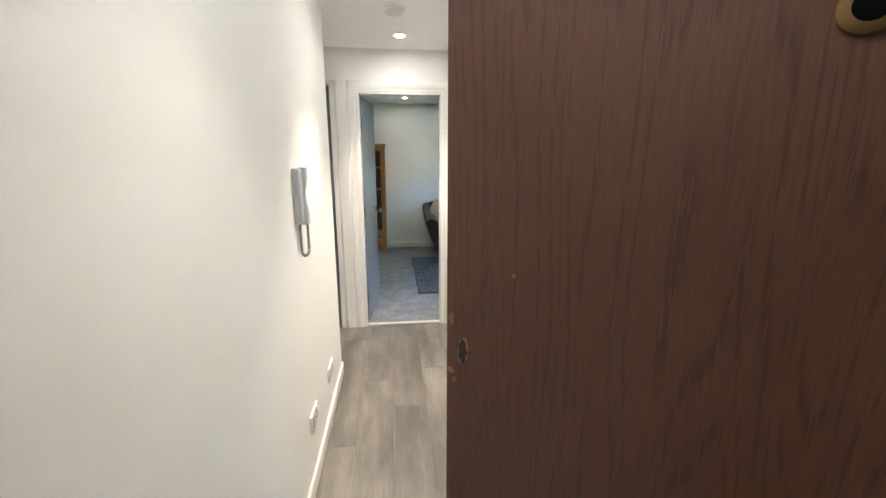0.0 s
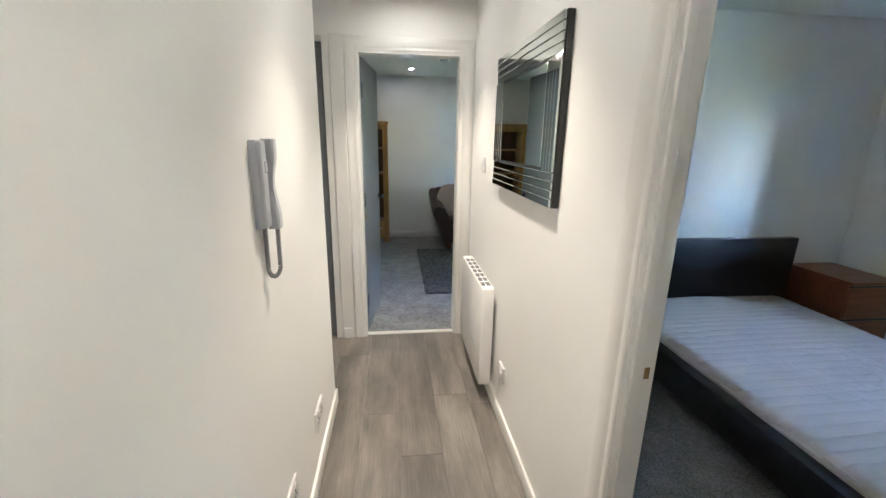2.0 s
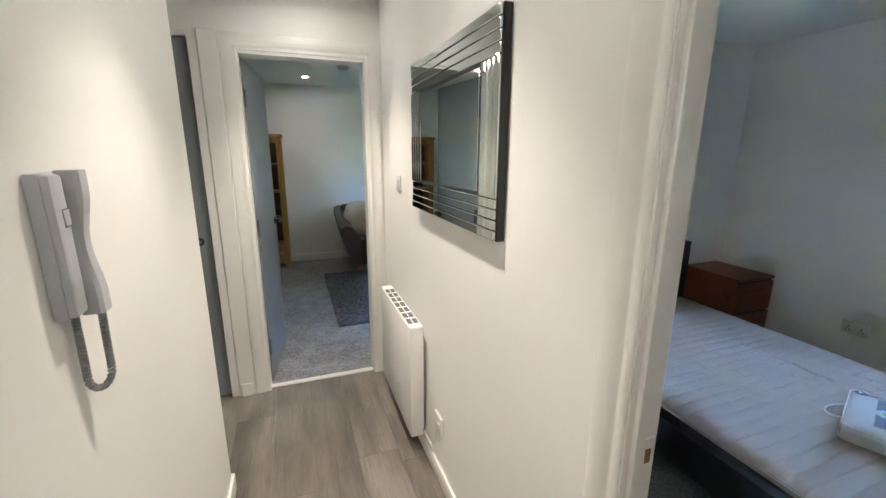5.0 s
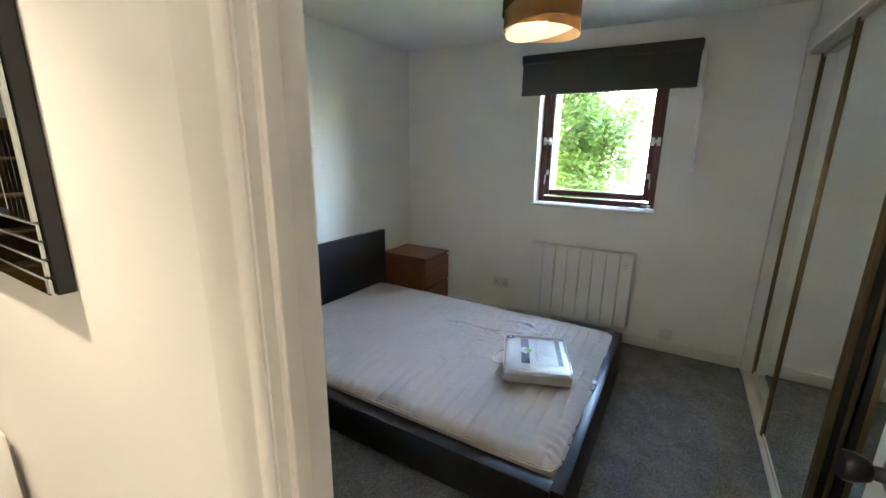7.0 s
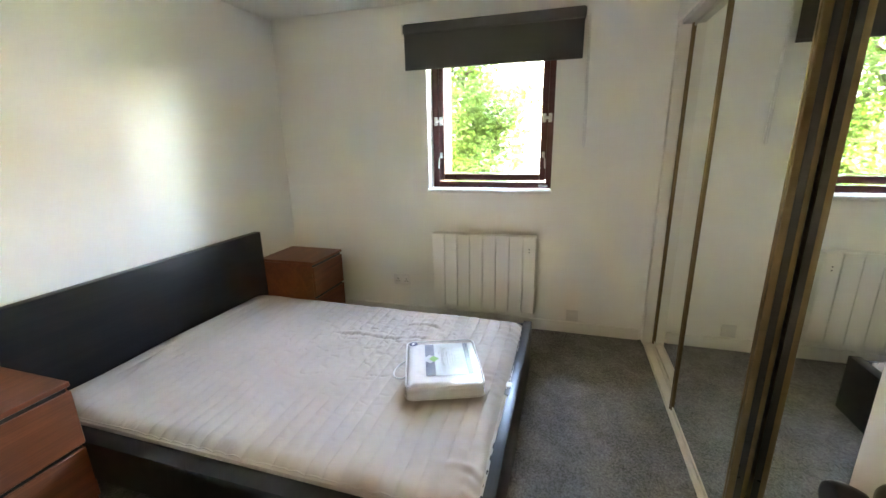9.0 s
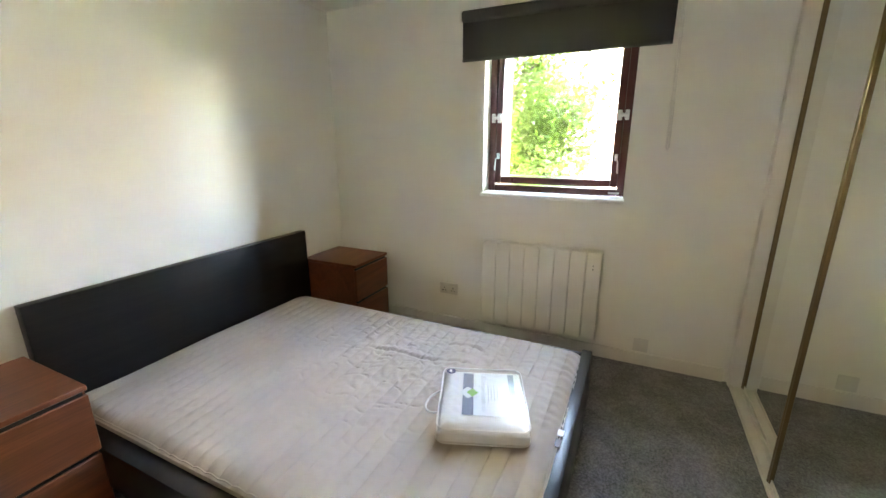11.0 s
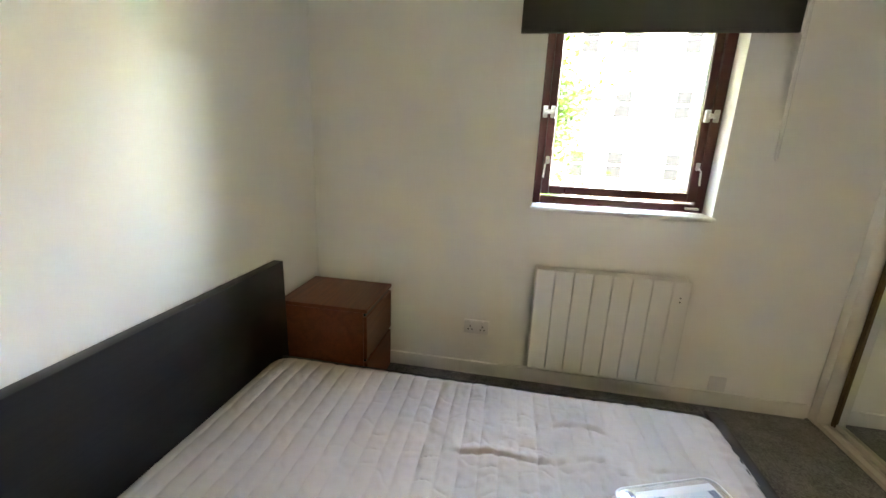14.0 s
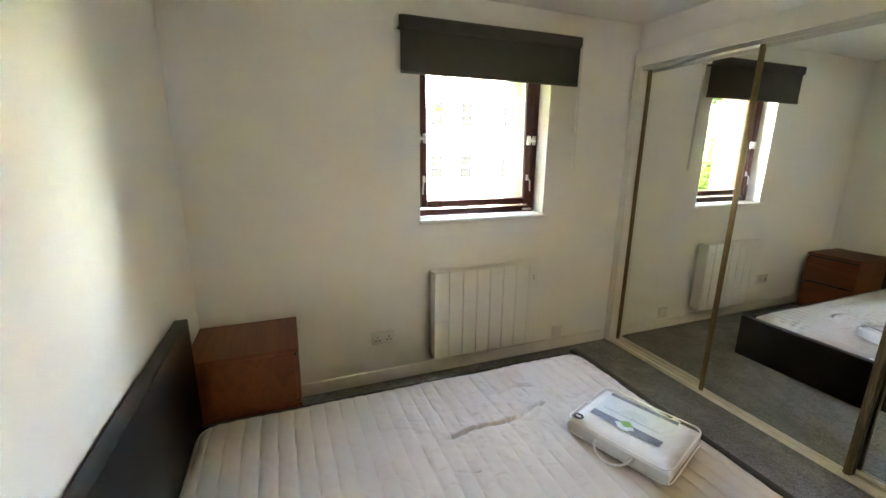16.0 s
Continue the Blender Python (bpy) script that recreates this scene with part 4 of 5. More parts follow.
for k, w in enumerate((0.11, 0.09, 0.10, 0.07)):
    y = -0.022 - 0.012 * k
    part("small_print", flat([(0.012 - w / 2, y), (0.012 + w / 2, y), (0.012 + w / 2, y - 0.003), (0.012 - w / 2, y - 0.003)], CZ + 0.0018), GREY_INK, card)
bm = bmesh.new()
bm.faces.new([bm.verts.new((0.168 + 0.021 * math.cos(a), 0.135 + 0.021 * math.sin(a), PZ1 + 0.0015)) for a in (2 * math.pi * k / 28 for k in range(28))])
bmesh.ops.solidify(bm, geom=bm.faces[:], thickness=0.0008)
badge = part("badge", on_pack(bm), NAVY, pack, "round navy blue sticker")
part("badge_mark", flat([(0.158, 0.131), (0.178, 0.131), (0.178, 0.142), (0.158, 0.142)], PZ1 + 0.0034), PLASTIC, badge)

# electric radiator under the window
rad = thing("electric_radiator", (3.60, 2.0, 0.165), "white flat-panelled electric radiator fixed under the window", "radiator")
RY0, RY1, RZ0, RZ1 = 1.622, 2.384, 0.165, 0.740
part("casing", boxed(3.600, 3.648, RY0, RY1, RZ0 + 0.006, RZ1 - 0.004, 0.008, 2), ENAMEL, rad)
cap = part("control_end", boxed(3.556, 3.650, RY0 - 0.002, RY0 + 0.088, RZ0, RZ1, 0.010, 3), ENAMEL, rad, "smooth end cap with two lights")
pw = (RY1 - RY0 - 0.088) / 7
for i in range(7):
    y = RY0 + 0.088 + i * pw
    part("panel", boxed(3.552, 3.602, y + 0.0021, y + pw - 0.0021, RZ0, RZ1, 0.0015, 1), ENAMEL, rad)
for z in (0.632, 0.655):
    part("indicator", lathe(bmesh.new(), [(0.0, 0.0), (0.004, 0.0), (0.004, 0.002), (0.0, 0.002)], (3.5535, RY0 + 0.045, z), "X", 12), DARK_GREY, cap)
for y in (1.75, 2.25):
    part("wall_bracket", boxed(3.646, BX1, y, y + 0.03, 0.25, 0.65), ENAMEL, rad)


def socket_on_window_wall(y0, y1, z0, z1, gangs, label):
    t = thing("wall_socket", (BX1, (y0 + y1) / 2, z0), label, "wall socket")
    part("plate", boxed(BX1 - 0.010, BX1, y0, y1, z0, z1, 0.003, 2), PLASTIC, t)
    w = (y1 - y0) / gangs
    for g in range(gangs):
        c = y0 + w * (g + 0.5)
        for dy, dz, hy, hz in ((0, 0.010, 0.0035, 0.0045), (-0.011, -0.010, 0.0045, 0.003), (0.011, -0.010, 0.0045, 0.003)):
            zc = (z0 + z1) / 2 + dz - 0.006
            part("pin_hole", boxed(BX1 - 0.0112, BX1 - 0.0096, c + dy - hy, c + dy + hy, zc - hz, zc + hz), BLACK, t)
        part("rocker", boxed(BX1 - 0.013, BX1 - 0.009, c - 0.006, c + 0.006, z1 - 0.024, z1 - 0.008, 0.001, 1), PLASTIC, t)
    return t


socket_on_window_wall(2.617, 2.763, 0.268, 0.354, 2, "white double wall socket beside the radiator")
spur = thing("fused_spur", (BX1, 1.348, 0.095), "white single fused spur plate near the skirting", "wall socket")
part("plate", boxed(BX1 - 0.010, BX1, 1.305, 1.391, 0.095, 0.181, 0.003, 2), PLASTIC, spur)
part("fuse_holder", boxed(BX1 - 0.013, BX1 - 0.009, 1.335, 1.361, 0.120, 0.150, 0.001, 1), PLASTIC, spur)

# pendant lamp
pendant = thing("pendant_lamp", (2.14, 1.96, TOP), "pendant lamp with a twisted brown and cream fabric shade, lit", "pendant lamp")
part("ceiling_rose", lathe(bmesh.new(), [(0.0, 0.0), (0.045, 0.0), (0.042, -0.014), (0.015, -0.024), (0.0, -0.024)], (2.14, 1.96, TOP), "Z", 28), PLASTIC, pendant)
part("flex", tube(bmesh.new(), [(2.14, 1.96, TOP - 0.02), (2.14, 1.96, 2.07)], 0.003, 8), PLASTIC, pendant)
part("lamp_holder", lathe(bmesh.new(), [(0.0, 0.07), (0.012, 0.07), (0.018, 0.04), (0.018, 0.0), (0.0, 0.0)], (2.14, 1.96, 2.03), "Z", 18), PLASTIC, pendant)


def band(radius0, radius1, z0, z1, lean, turn, dip, material, name, label):
    """One wrap of the shade: a tapered ring whose lower edge swoops down on one side."""
    bm = bmesh.new()
    rows = []
    for j in range(9):
        k = j / 8
        row = []
        for i in range(56):
            a = 2 * math.pi * i / 56
            swoop = dip * (0.5 + 0.5 * math.cos(a - radians(turn))) ** 1.5
            r = radius0 + (radius1 - radius0) * k
            z = z0 + (z1 - swoop - z0) * k
            row.append(bm.verts.new((2.14 + r * math.cos(a), 1.96 + r * math.sin(a), z + lean * r * math.cos(a - radians(turn)))))
        rows.append(row)
    for a, b in zip(rows, rows[1:]):
        for i in range(56):
            bm.faces.new((a[i], a[(i + 1) % 56], b[(i + 1) % 56], b[i]))
    bmesh.ops.solidify(bm, geom=bm.faces[:], thickness=0.002)
    return part(name, bm, material, pendant, label)


band(0.146, 0.151, 2.180, 1.938, 0.0, 290, 0.020, SHADE_TAN, "middle_wrap", "fabric wrap coloured tan for lamplight glowing through")
band(0.153, 0.158, 2.215, 2.095, 0.0, 112, 0.100, SHADE_BROWN, "outer_wrap", "dark brown fabric wrap")
band(0.138, 0.142, 2.165, 1.965, 0.0, 85, 0.045, SHADE_CREAM, "inner_wrap", "cream lined wrap")
part("bulb", lathe(bmesh.new(), [(0.0, 0.045), (0.012, 0.04), (0.018, 0.022), (0.028, 0.0), (0.028, -0.015), (0.018, -0.03), (0.0, -0.036)], (2.14, 1.96, 1.995), "Z", 20), BULB, pendant, "glowing bulb").visible_shadow = False

# ---- hall things ----
wall_mirror = thing("wall_mirror", (HR, 2.62, 1.54), "large rectangular mirror with grooved silvery border and black edge", "mirror")
Y0, Y1, Z0, Z1 = 2.222, 3.024, 1.238, 1.838
part("backing", boxed(HR - 0.026, HR - 0.001, Y0, Y1, Z0, Z1, 0.002, 1), BLACK, wall_mirror, "black backing board")
inset = 0.128
part("glass", boxed(HR - 0.030, HR - 0.0265, Y0 + inset, Y1 - inset, Z0 + inset, Z1 - inset, 0.001, 1), MIRROR, wall_mirror, "plain mirror centre")
for k in range(4):
    a0, a1 = 0.002 + k * 0.029, 0.030 + k * 0.029
    x1 = HR - 0.0262
    x0 = HR - 0.036 + 0.0012 * k
    for y0, y1, z0, z1 in ((Y0 + a0, Y0 + a1, Z0 + 0.118, Z1 - 0.118), (Y1 - a1, Y1 - a0, Z0 + 0.118, Z1 - 0.118), (Y0 + 0.002, Y1 - 0.002, Z0 + a0, Z0 + a1), (Y0 + 0.002, Y1 - 0.002, Z1 - a1, Z1 - a0)):
        part("mirror_strip", boxed(x0, x1, y0, y1, z0, z1, 0.0025, 1), MIRROR_STRIP, wall_mirror)
bm = boxed(HR - 0.0290, HR - 0.0262, Y0 + 0.118, Y0 + inset, Z0 + inset, Z1 - inset)
box(bm, HR - 0.0290, HR - 0.0262, Y1 - inset, Y1 - 0.118, Z0 + inset, Z1 - inset)
box(bm, HR - 0.0290, HR - 0.0262, Y0 + 0.118, Y1 - 0.118, Z0 + 0.118, Z0 + inset)
box(bm, HR - 0.0290, HR - 0.0262, Y0 + 0.118, Y1 - 0.118, Z1 - inset, Z1 - 0.118)
part("inner_border", bm, BLACK, wall_mirror, "black border line")

heater = thing("panel_heater", (HR - 0.05, 3.23, 0.11), "slim white wall-mounted panel heater with a slotted top", "heater")
HY0, HY1, HZ0, HZ1 = 2.915, 3.560, 0.112, 0.692
bm = boxed(0.556, 0.624, HY0, HY1, HZ0, HZ1 - 0.004, 0.006, 2)
part("body", bm, ENAMEL, heater)
part("top_grille", boxed(0.558, 0.622, HY0 + 0.004, HY1 - 0.004, HZ1 - 0.005, HZ1, 0.002, 1), ENAMEL, heater)
for i in range(7):
    y = HY0 + 0.05 + i * 0.077
    for x in (0.565, 0.593):
        part("vent_slot", boxed(x, x + 0.022, y, y + 0.058, HZ1 - 0.001, HZ1 + 0.001), DARK_GREY, heater)
part("scuff", boxed(0.5552, 0.5562, 3.02, 3.17, 0.275, 0.282), PAPER, heater, "pale scuff on the front")
for y in (3.0, 3.5):
    part("wall_bracket", boxed(0.622, HR, y, y + 0.03, 0.2, 0.6), ENAMEL, heater)

hspur = thing("heater_switch", (HR, 2.735, 0.26), "white fused switch plate beside the heater", "wall switch")
part("plate", boxed(HR - 0.012, HR, 2.700, 2.786, 0.253, 0.339, 0.003, 2), PLASTIC, hspur)
part("rocker", boxed(HR - 0.016, HR - 0.011, 2.713, 2.733, 0.283, 0.309, 0.001, 1), PLASTIC, hspur)
part("cable", tube(bmesh.new(), [(HR - 0.008, 2.76, 0.254), (HR - 0.010, 2.77, 0.17), (HR - 0.012, 2.82, 0.125), (HR - 0.03, 2.93, 0.15)], 0.004, 8), PLASTIC, hspur, "white heater cable")

switch = thing("light_switch", (HR, 3.395, 1.31), "white single light switch by the living room door", "light switch")
part("plate", boxed(HR - 0.010, HR, 3.352, 3.438, 1.275, 1.361, 0.003, 2), PLASTIC, switch)
part("rocker", boxed(HR - 0.015, HR - 0.009, 3.383, 3.407, 1.300, 1.336, 0.002, 1), PLASTIC, switch)

PHONE_Y = 1.978  # near edge of the handset
handset = thing("door_entry_handset", (HL, 2.04, 1.34), "pale grey door entry handset with a coiled cord on the wall", "intercom")
part("base", boxed(HL, HL + 0.020, PHONE_Y, PHONE_Y + 0.082, 1.226, 1.446, 0.004, 2), GREY_PLASTIC, handset, "grey wall base")
bm = boxed(HL + 0.016, HL + 0.031, PHONE_Y + 0.002, PHONE_Y + 0.040, 1.229, 1.444, 0.006, 2)
part("front_cover", bm, GREY_PLASTIC, handset)
part("button", boxed(HL + 0.0305, HL + 0.0325, PHONE_Y + 0.020, PHONE_Y + 0.036, 1.368, 1.392, 0.001, 1), GREY_PLASTIC, handset)
part("button_outline", boxed(HL + 0.0302, HL + 0.0314, PHONE_Y + 0.018, PHONE_Y + 0.038, 1.366, 1.394), DARK_GREY, handset)
bm = bmesh.new()
rows = []
for j in range(25):
    k = j / 24
    z = 1.449 - 0.230 * k
    hollow = 0.022 * math.sin(math.pi * min(1, max(0, (k - 0.12) / 0.76))) ** 2
    rows.append([bm.verts.new(p) for p in ((HL + 0.018, PHONE_Y + 0.044, z), (HL + 0.042 - hollow * 0.6, PHONE_Y + 0.044 + hollow * 0.35, z), (HL + 0.047 - hollow * 0.5, PHONE_Y + 0.050 + hollow * 0.2, z), (HL + 0.047 - hollow * 0.5, PHONE_Y + 0.074, z), (HL + 0.040 - hollow * 0.4, PHONE_Y + 0.081, z), (HL + 0.018, PHONE_Y + 0.081, z))])
for a, b in zip(rows, rows[1:]):
    for i in range(6):
        bm.faces.new((a[i], a[(i + 1) % 6], b[(i + 1) % 6], b[i]))
bm.faces.new(rows[0])
bm.faces.new(rows[-1])
part("receiver", bm, GREY_PLASTIC, handset, "curved handset receiver")
coil = []
for i in range(340):
    k = i / 339
    if k < 0.4:
        cy, cz, a = PHONE_Y + 0.034 - 0.004 * k, 1.222 - 0.27 * k, 0.0
    elif k > 0.6:
        cy, cz, a = PHONE_Y + 0.068 - 0.012 * (1 - k), 1.222 - 0.27 * (1 - k), math.pi
    else:
        a = math.pi * (k - 0.4) / 0.2
        cy, cz = PHONE_Y + 0.0478 - 0.0154 * math.cos(a), 1.114 - 0.026 * math.sin(a)
    out = 0.012 + 0.022 * (0.5 - 0.5 * math.cos(a))
    coil.append((HL + out + 0.0042 * math.cos(i * 0.9), cy + 0.0042 * math.sin(i * 0.9) * abs(math.cos(a)), cz + 0.0042 * math.sin(i * 0.9) * math.sin(a)))
part("coiled_cord", tube(bmesh.new(), coil, 0.0026, 5), paint("cord_grey", (0.22, 0.22, 0.23), 0.5, 0.05, 6, 300, 0.05), handset, "grey coiled cord")


def hall_socket(y0, z0, label):
    t = thing("wall_socket", (HL, y0 + 0.073, z0), label, "wall socket")
    part("plate", boxed(HL, HL + 0.010, y0, y0 + 0.146, z0, z0 + 0.086, 0.003, 2), PLASTIC, t)
    for c in (y0 + 0.037, y0 + 0.109):
        part("rocker", boxed(HL + 0.009, HL + 0.014, c - 0.006, c + 0.006, z0 + 0.060, z0 + 0.078, 0.001, 1), PLASTIC, t)
        for dy, dz, hy, hz in ((0, 0.012, 0.0035, 0.0045), (-0.011, -0.008, 0.0045, 0.003), (0.011, -0.008, 0.0045, 0.003)):
            zc = z0 + 0.036 + dz
            part("pin_hole", boxed(HL + 0.0096, HL + 0.0110, c + dy - hy, c + dy + hy, zc - hz, zc + hz), BLACK, t)
    return t


hall_socket(2.440, 0.245, "white double wall socket low on the hall wall")
hall_socket(1.955, 0.280, "white double wall socket below the entry handset")


def downlight(x, y, label, group):
    t = thing("downlight", (x, y, TOP), label, "downlight", group)
    part("bezel", lathe(bmesh.new(), [(0.030, -0.001), (0.034, -0.006), (0.042, -0.006), (0.045, -0.001), (0.045, 0.0)], (x, y, TOP), "Z", 28), PLASTIC, t, "white ring bezel")
    bulb = part("lamp", lathe(bmesh.new(), [(0.0, -0.003), (0.031, -0.002), (0.031, 0.0), (0.0, 0.0)], (x, y, TOP), "Z", 24), DOWN_GLOW, t, "lit lamp face")
    return t


downlight(0.21, 3.42, "small recessed ceiling downlight, lit", "hall downlights")
downlight(0.21, 2.35, "small recessed ceiling downlight, lit", "hall downlights")
downlight(0.21, 1.15, "small recessed ceiling downlight, lit", "hall downlights")
# out of view, added to go with the lamp by the entrance door
downlight(0.02, 0.42, "small recessed ceiling downlight, lit", "hall downlights")
# added fitting for the unseen landing lamp
downlight(0.30, -0.45, "added ceiling downlight on the landing, never in view", "")
downlight(0.33, 6.45, "small recessed downlight in the living room ceiling, lit", "")


def smoke_alarm(x, y, label):
    t = thing("smoke_alarm", (x, y, TOP), label, "smoke alarm")
    part("base", lathe(bmesh.new(), [(0.0, 0.0), (0.062, 0.0), (0.062, -0.010), (0.0, -0.010)], (x, y, TOP), "Z", 32), PLASTIC, t)
    part("cover", lathe(bmesh.new(), [(0.056, -0.010), (0.054, -0.028), (0.040, -0.036), (0.0, -0.038)], (x, y, TOP), "Z", 32), PLASTIC, t)
    return t


smoke_alarm(0.171, 2.885, "round white smoke alarm on the hall ceiling")
smoke_alarm(0.668, 5.70, "round white smoke alarm on the living room ceiling")

# ---- living room things ----
shelf = thing("bookcase", (-0.37, 6.88, 0), "tall honey oak bookcase with open empty shelves", "bookcase")
for x0, x1 in ((-0.76, -0.69), (-0.055, 0.015)):
    part("side_panel", boxed(x0, x1, 6.72, 7.03, 0.0, 1.65, 0.004, 1), OAK, shelf)
part("top", boxed(-0.775, 0.03, 6.705, 7.034, 1.65, 1.69, 0.005, 2), OAK, shelf)
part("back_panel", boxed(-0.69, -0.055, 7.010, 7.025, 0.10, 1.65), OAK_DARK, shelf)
part("top_rail", boxed(-0.69, -0.055, 6.724, 6.744, 1.585, 1.65, 0.002, 1), OAK, shelf)
part("plinth", boxed(-0.69, -0.055, 6.728, 6.748, 0.06, 0.30, 0.002, 1), OAK, shelf)
part("drawer_pull", boxed(-0.12, -0.08, 6.716, 6.728, 0.20, 0.212, 0.002, 1), STEEL, shelf)
for z in (0.30, 0.64, 0.98, 1.32):
    part("shelf_board", boxed(-0.69, -0.055, 6.74, 7.01, z, z + 0.022, 0.002, 1), OAK, shelf)

sofa = thing("sofa", (1.25, 6.6, 0), "dark brown leather sofa with curved arms", "sofa")
part("base", boxed(0.80, 2.2, 6.18, 6.92, 0.10, 0.36, 0.03, 3), SOFA, sofa)
part("seat_cushion", boxed(0.83, 2.17, 6.13, 6.80, 0.34, 0.46, 0.045, 4), SOFA, sofa)
for x, s in ((0.60, 1), (2.40, -1)):
    bm = bmesh.new()
    rows = []
    for j in range(17):
        k = j / 16
        y = 6.12 + 0.80 * k
        top = 0.62 + 0.16 * k ** 1.6
        prof = [(0.22, 0.10), (0.16, 0.10), (0.06, 0.40), (0.00, top - 0.10), (0.01, top - 0.03), (0.07, top), (0.15, top - 0.03), (0.20, top - 0.12), (0.23, 0.40)]
        rows.append([bm.verts.new((x + s * px, y, pz)) for px, pz in prof])
    for a, b in zip(rows, rows[1:]):
        for i in range(len(a)):
            bm.faces.new((a[i], a[(i + 1) % len(a)], b[(i + 1) % len(a)], b[i]))
    bm.faces.new(rows[0])
    bm.faces.new(rows[-1])
    part("arm", bm, SOFA, sofa)
part("backrest", spin(boxed(0.68, 2.32, 6.74, 6.92, 0.34, 0.80, 0.06, 4), (1.5, 6.8, 0.34), -6, "X"), SOFA, sofa)
for x in (0.80, 2.13):
    for y in (6.24, 6.80):
        part("foot", boxed(x, x + 0.06, y, y + 0.06, 0.0, 0.11, 0.004, 1), RED_BROWN, sofa, "stained wooden foot")
cushion = thing("cushion", (0.89, 6.46, 0.46), "plump beige scatter cushion leaning on the sofa arm", "cushion")
bm = bmesh.new()
bmesh.ops.create_uvsphere(bm, u_segments=32, v_segments=16, radius=1.0)
for v in bm.verts:
    p = v.co.copy()
    q = Vector((math.copysign(abs(p.x) ** 0.55, p.x), math.copysign(abs(p.y) ** 0.55, p.y), p.z))
    v.co = Vector((q.x * 0.24, q.y * 0.24, p.z * 0.075 + 0.012 * noise.noise(p * 3)))
bmesh.ops.transform(bm, verts=bm.verts, matrix=pose(0.89, 6.46, 0.655, 58, 0, -34))
part("cover", bm, CUSHION, cushion)

rug = thing("rug", (0.95, 5.42, 0.004), "charcoal grey shaggy rug on the pale carpet", "rug")
bm = bmesh.new()
gn, gm = 110, 150
gg = [[bm.verts.new((0.385 + 1.15 * i / gn + 0.008 * noise.noise((i * 0.6, j * 0.6, 0)), 4.60 + 1.65 * j / gm + 0.008 * noise.noise((i * 0.6, j * 0.6, 4)), 0.020 + 0.014 * noise.noise((i * 0.55, j * 0.55, 8)) - 0.014 * (i in (0, gn) or j in (0, gm)))) for i in range(gn + 1)] for j in range(gm + 1)]
for a, b in zip(gg, gg[1:]):
    for i in range(gn):
        bm.faces.new((a[i], a[i + 1], b[i + 1], b[i]))
part("shag", bm, RUG, rug)

# ---- outside ----
structure("ground", boxed(-400, 900, -600, 600, -3.4, -3.2), GROUND, "grassy ground below the window", "ground")

building = thing("building", (26, 1, -3.2), "pale rendered block of flats across the green", "building")
part("wall", boxed(25.0, 35.0, -22, 26, -3.2, 8.6), RENDER, building)
part("roof", boxed(24.7, 35.3, -22.3, 26.3, 8.6, 8.9), DARK_GREY, building)
for row_z in (-2.1, 0.50, 3.60, 6.70):
    for col in range(18):
        y = 4.30 + 4.87 * (col // 2 - 4) - 1.95 * (col % 2)
        w = part("window", boxed(24.93, 24.985, y - 0.48, y + 0.48, row_z - 0.78, row_z + 0.78, 0.01, 1), PLASTIC, building, "white framed window")
        for dz in (-0.36, 0.36):
            part("pane", boxed(24.91, 24.935, y - 0.40, y + 0.40, row_z + dz - 0.31, row_z + dz + 0.31), FAR_GLASS, w)

tree = thing("tree", (6.7, 4.45, -3.2), "leafy young broadleaf tree in bright summer green", "tree", "trees on the green")
rt = random.Random(11)
bm = bmesh.new()
limbs = []


def limb(base, way, length, radius, depth):
    """A tapered limb that forks."""
    pts, p, d = [Vector(base)], Vector(base), Vector(way).normalized()
    for _ in range(5):
        d = (d + Vector((rt.uniform(-0.18, 0.18), rt.uniform(-0.18, 0.18), rt.uniform(-0.02, 0.14)))).normalized()
        p = p + d * length / 5
        pts.append(p)
    rows = []
    for i, q in enumerate(pts):
        r = radius * (1 - 0.55 * i / 5)
        side = d.cross(Vector((0.3, 0.2, 1))).normalized()
        up = side.cross(d)
        rows.append([bm.verts.new(q + r * (math.cos(a) * side + math.sin(a) * up)) for a in (math.pi * k / 3 for k in range(6))])
    for a, b in zip(rows, rows[1:]):
        for k in range(6):
            bm.faces.new((a[k], a[(k + 1) % 6], b[(k + 1) % 6], b[k]))
    limbs.append((pts, depth))
    if depth < 3:
        for _ in range(4 if depth else 7):
            i = rt.randint(2, 5)
            a = rt.uniform(0, 2 * math.pi)
            limb(pts[i], d * 0.5 + Vector((math.cos(a), math.sin(a), rt.uniform(0.0, 0.5))), length * rt.uniform(0.5, 0.72), radius * 0.5, depth + 1)


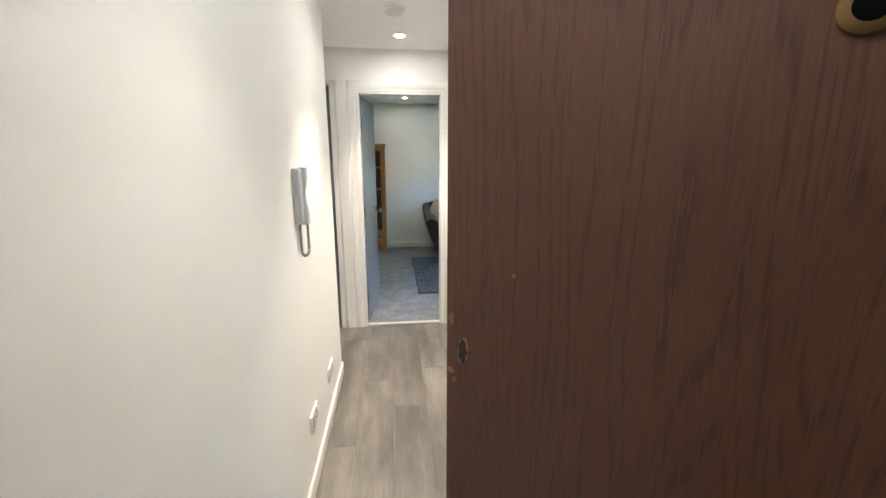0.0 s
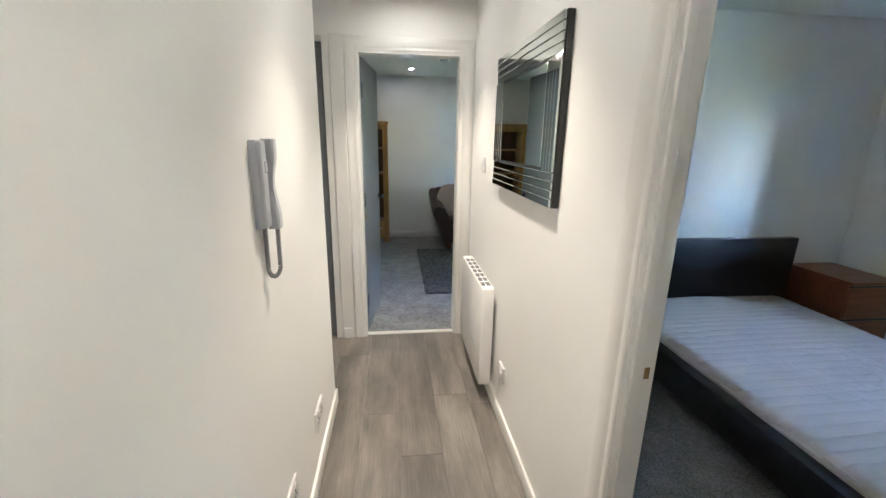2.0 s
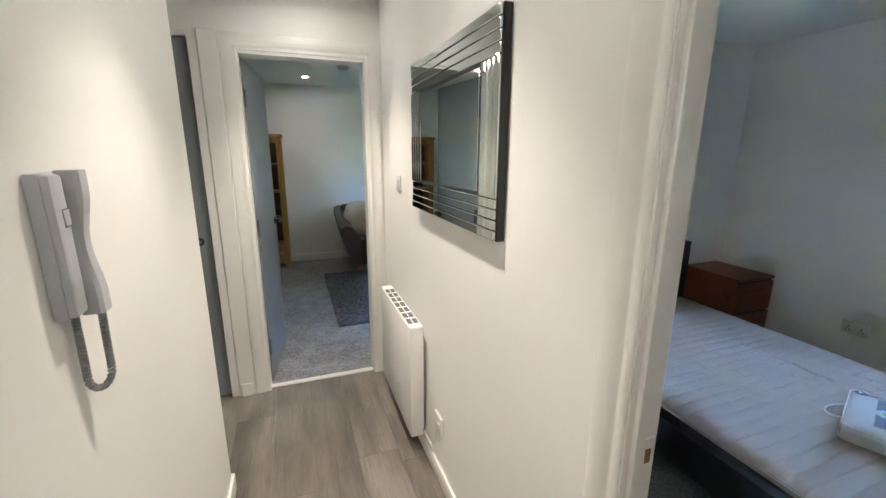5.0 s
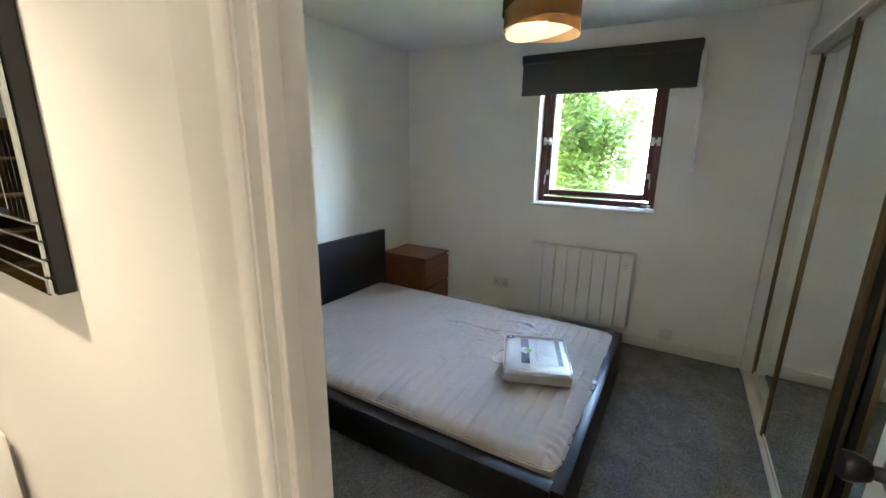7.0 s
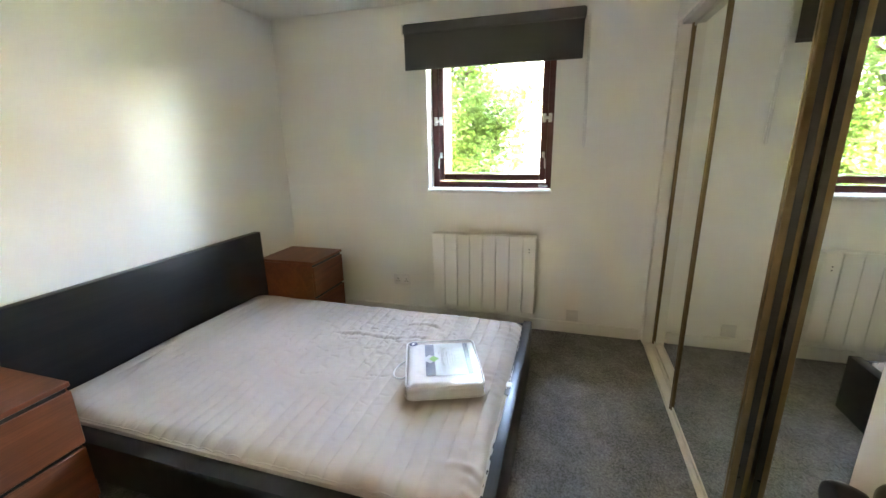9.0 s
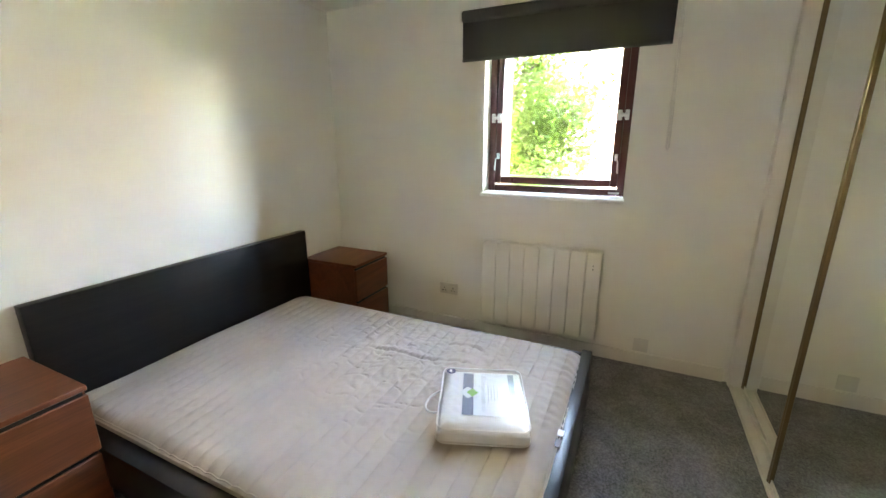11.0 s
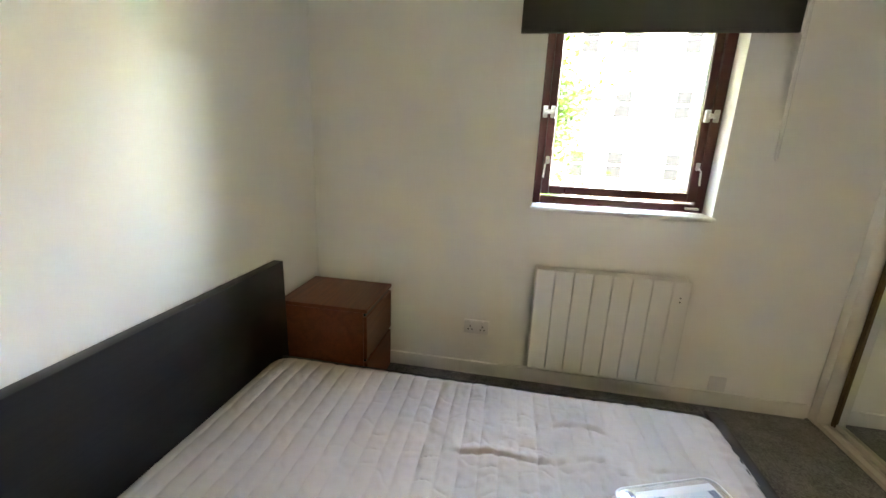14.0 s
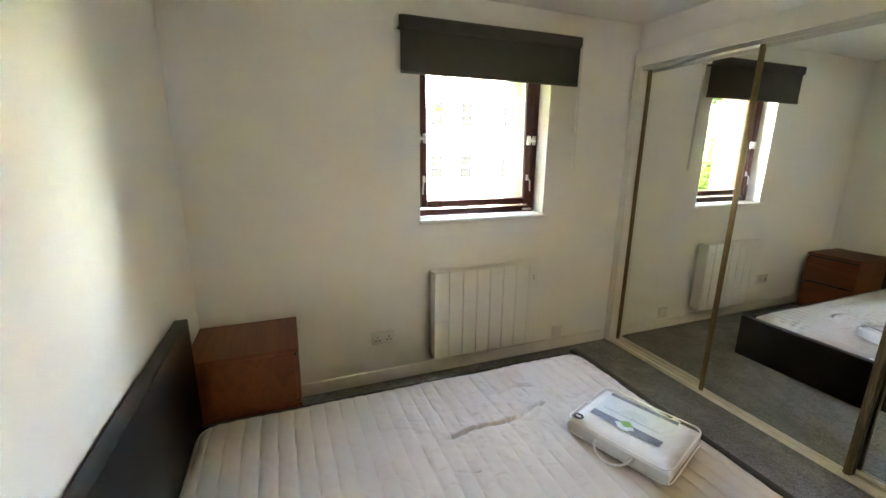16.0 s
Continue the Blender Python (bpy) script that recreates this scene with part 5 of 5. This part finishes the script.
limb((6.7, 4.45, -2.95), (0, 0, 1), 3.6, 0.13, 0)
tube(bm, [(6.7, 4.45, -3.21), (6.7, 4.45, -2.94)], 0.135, 8)
part("trunk", bm, BARK, tree)
bm = bmesh.new()
for pts, depth in limbs:
    if depth < 2:
        continue
    for q in pts[1:]:
        for _ in range(420 if depth == 3 else 200):
            c = q + Vector((rt.gauss(0, 0.27), rt.gauss(0, 0.27), rt.gauss(0, 0.20)))
            if c.x < 4.7 or c.y < 1.97 + 0.6 * noise.noise(c * 2.0) + 0.4 * max(0, c.z - 1.7):
                continue
            size = rt.uniform(0.017, 0.031)
            m = pose(*c, rt.uniform(-50, 50), rt.uniform(-50, 50), rt.uniform(0, 360))
            vs = [bm.verts.new(m @ Vector(v)) for v in ((0, -size, 0), (size * 0.62, -size * 0.2, size * 0.12), (size * 0.35, size * 0.6, 0), (0, size * 1.15, -size * 0.1), (-size * 0.35, size * 0.6, 0), (-size * 0.62, -size * 0.2, size * 0.12))]
            bm.faces.new(vs)
leaf_me = bpy.data.meshes.new("crown")
bm.to_mesh(leaf_me)
bm.free()
leaf_me.materials.append(LEAF)
crown = new("crown", leaf_me)
crown.parent = tree
crown.matrix_parent_inverse = Matrix.Translation(-tree.location)

copy_thing(tree, pose(7.9, 8.1, -3.2, 0, 0, 95))

# ---- hall floor boards ----
rb = random.Random(7)
plank_meshes = {}
for i in range(-6, 5):
    x0 = 0.11 + 0.2 * i
    starts = {-1: 1.58, 0: 1.26, 1: 1.72}.get(i, 0.3 + rb.uniform(0, 1.2))
    y = starts - 2.56
    while y < 3.83:
        a, b = max(y, 0.10), min(y + 1.28, 3.83)
        xa, xb = max(x0, -1.30), min(x0 + 0.2, 0.675)
        if b - a > 0.02 and xb - xa > 0.02:
            key = (round(xb - xa, 3), round(b - a, 3))
            if key not in plank_meshes:
                plank_meshes[key] = mesh_of("plank", boxed(0.0003, xb - xa - 0.0003, 0.0003, b - a - 0.0003, -0.008, 0.0, 0.0007, 1), LAMINATE)
            ob = new("plank", plank_meshes[key])
            ob.location = (xa, a, 0)
            ob.parent = floor
        y += 1.28
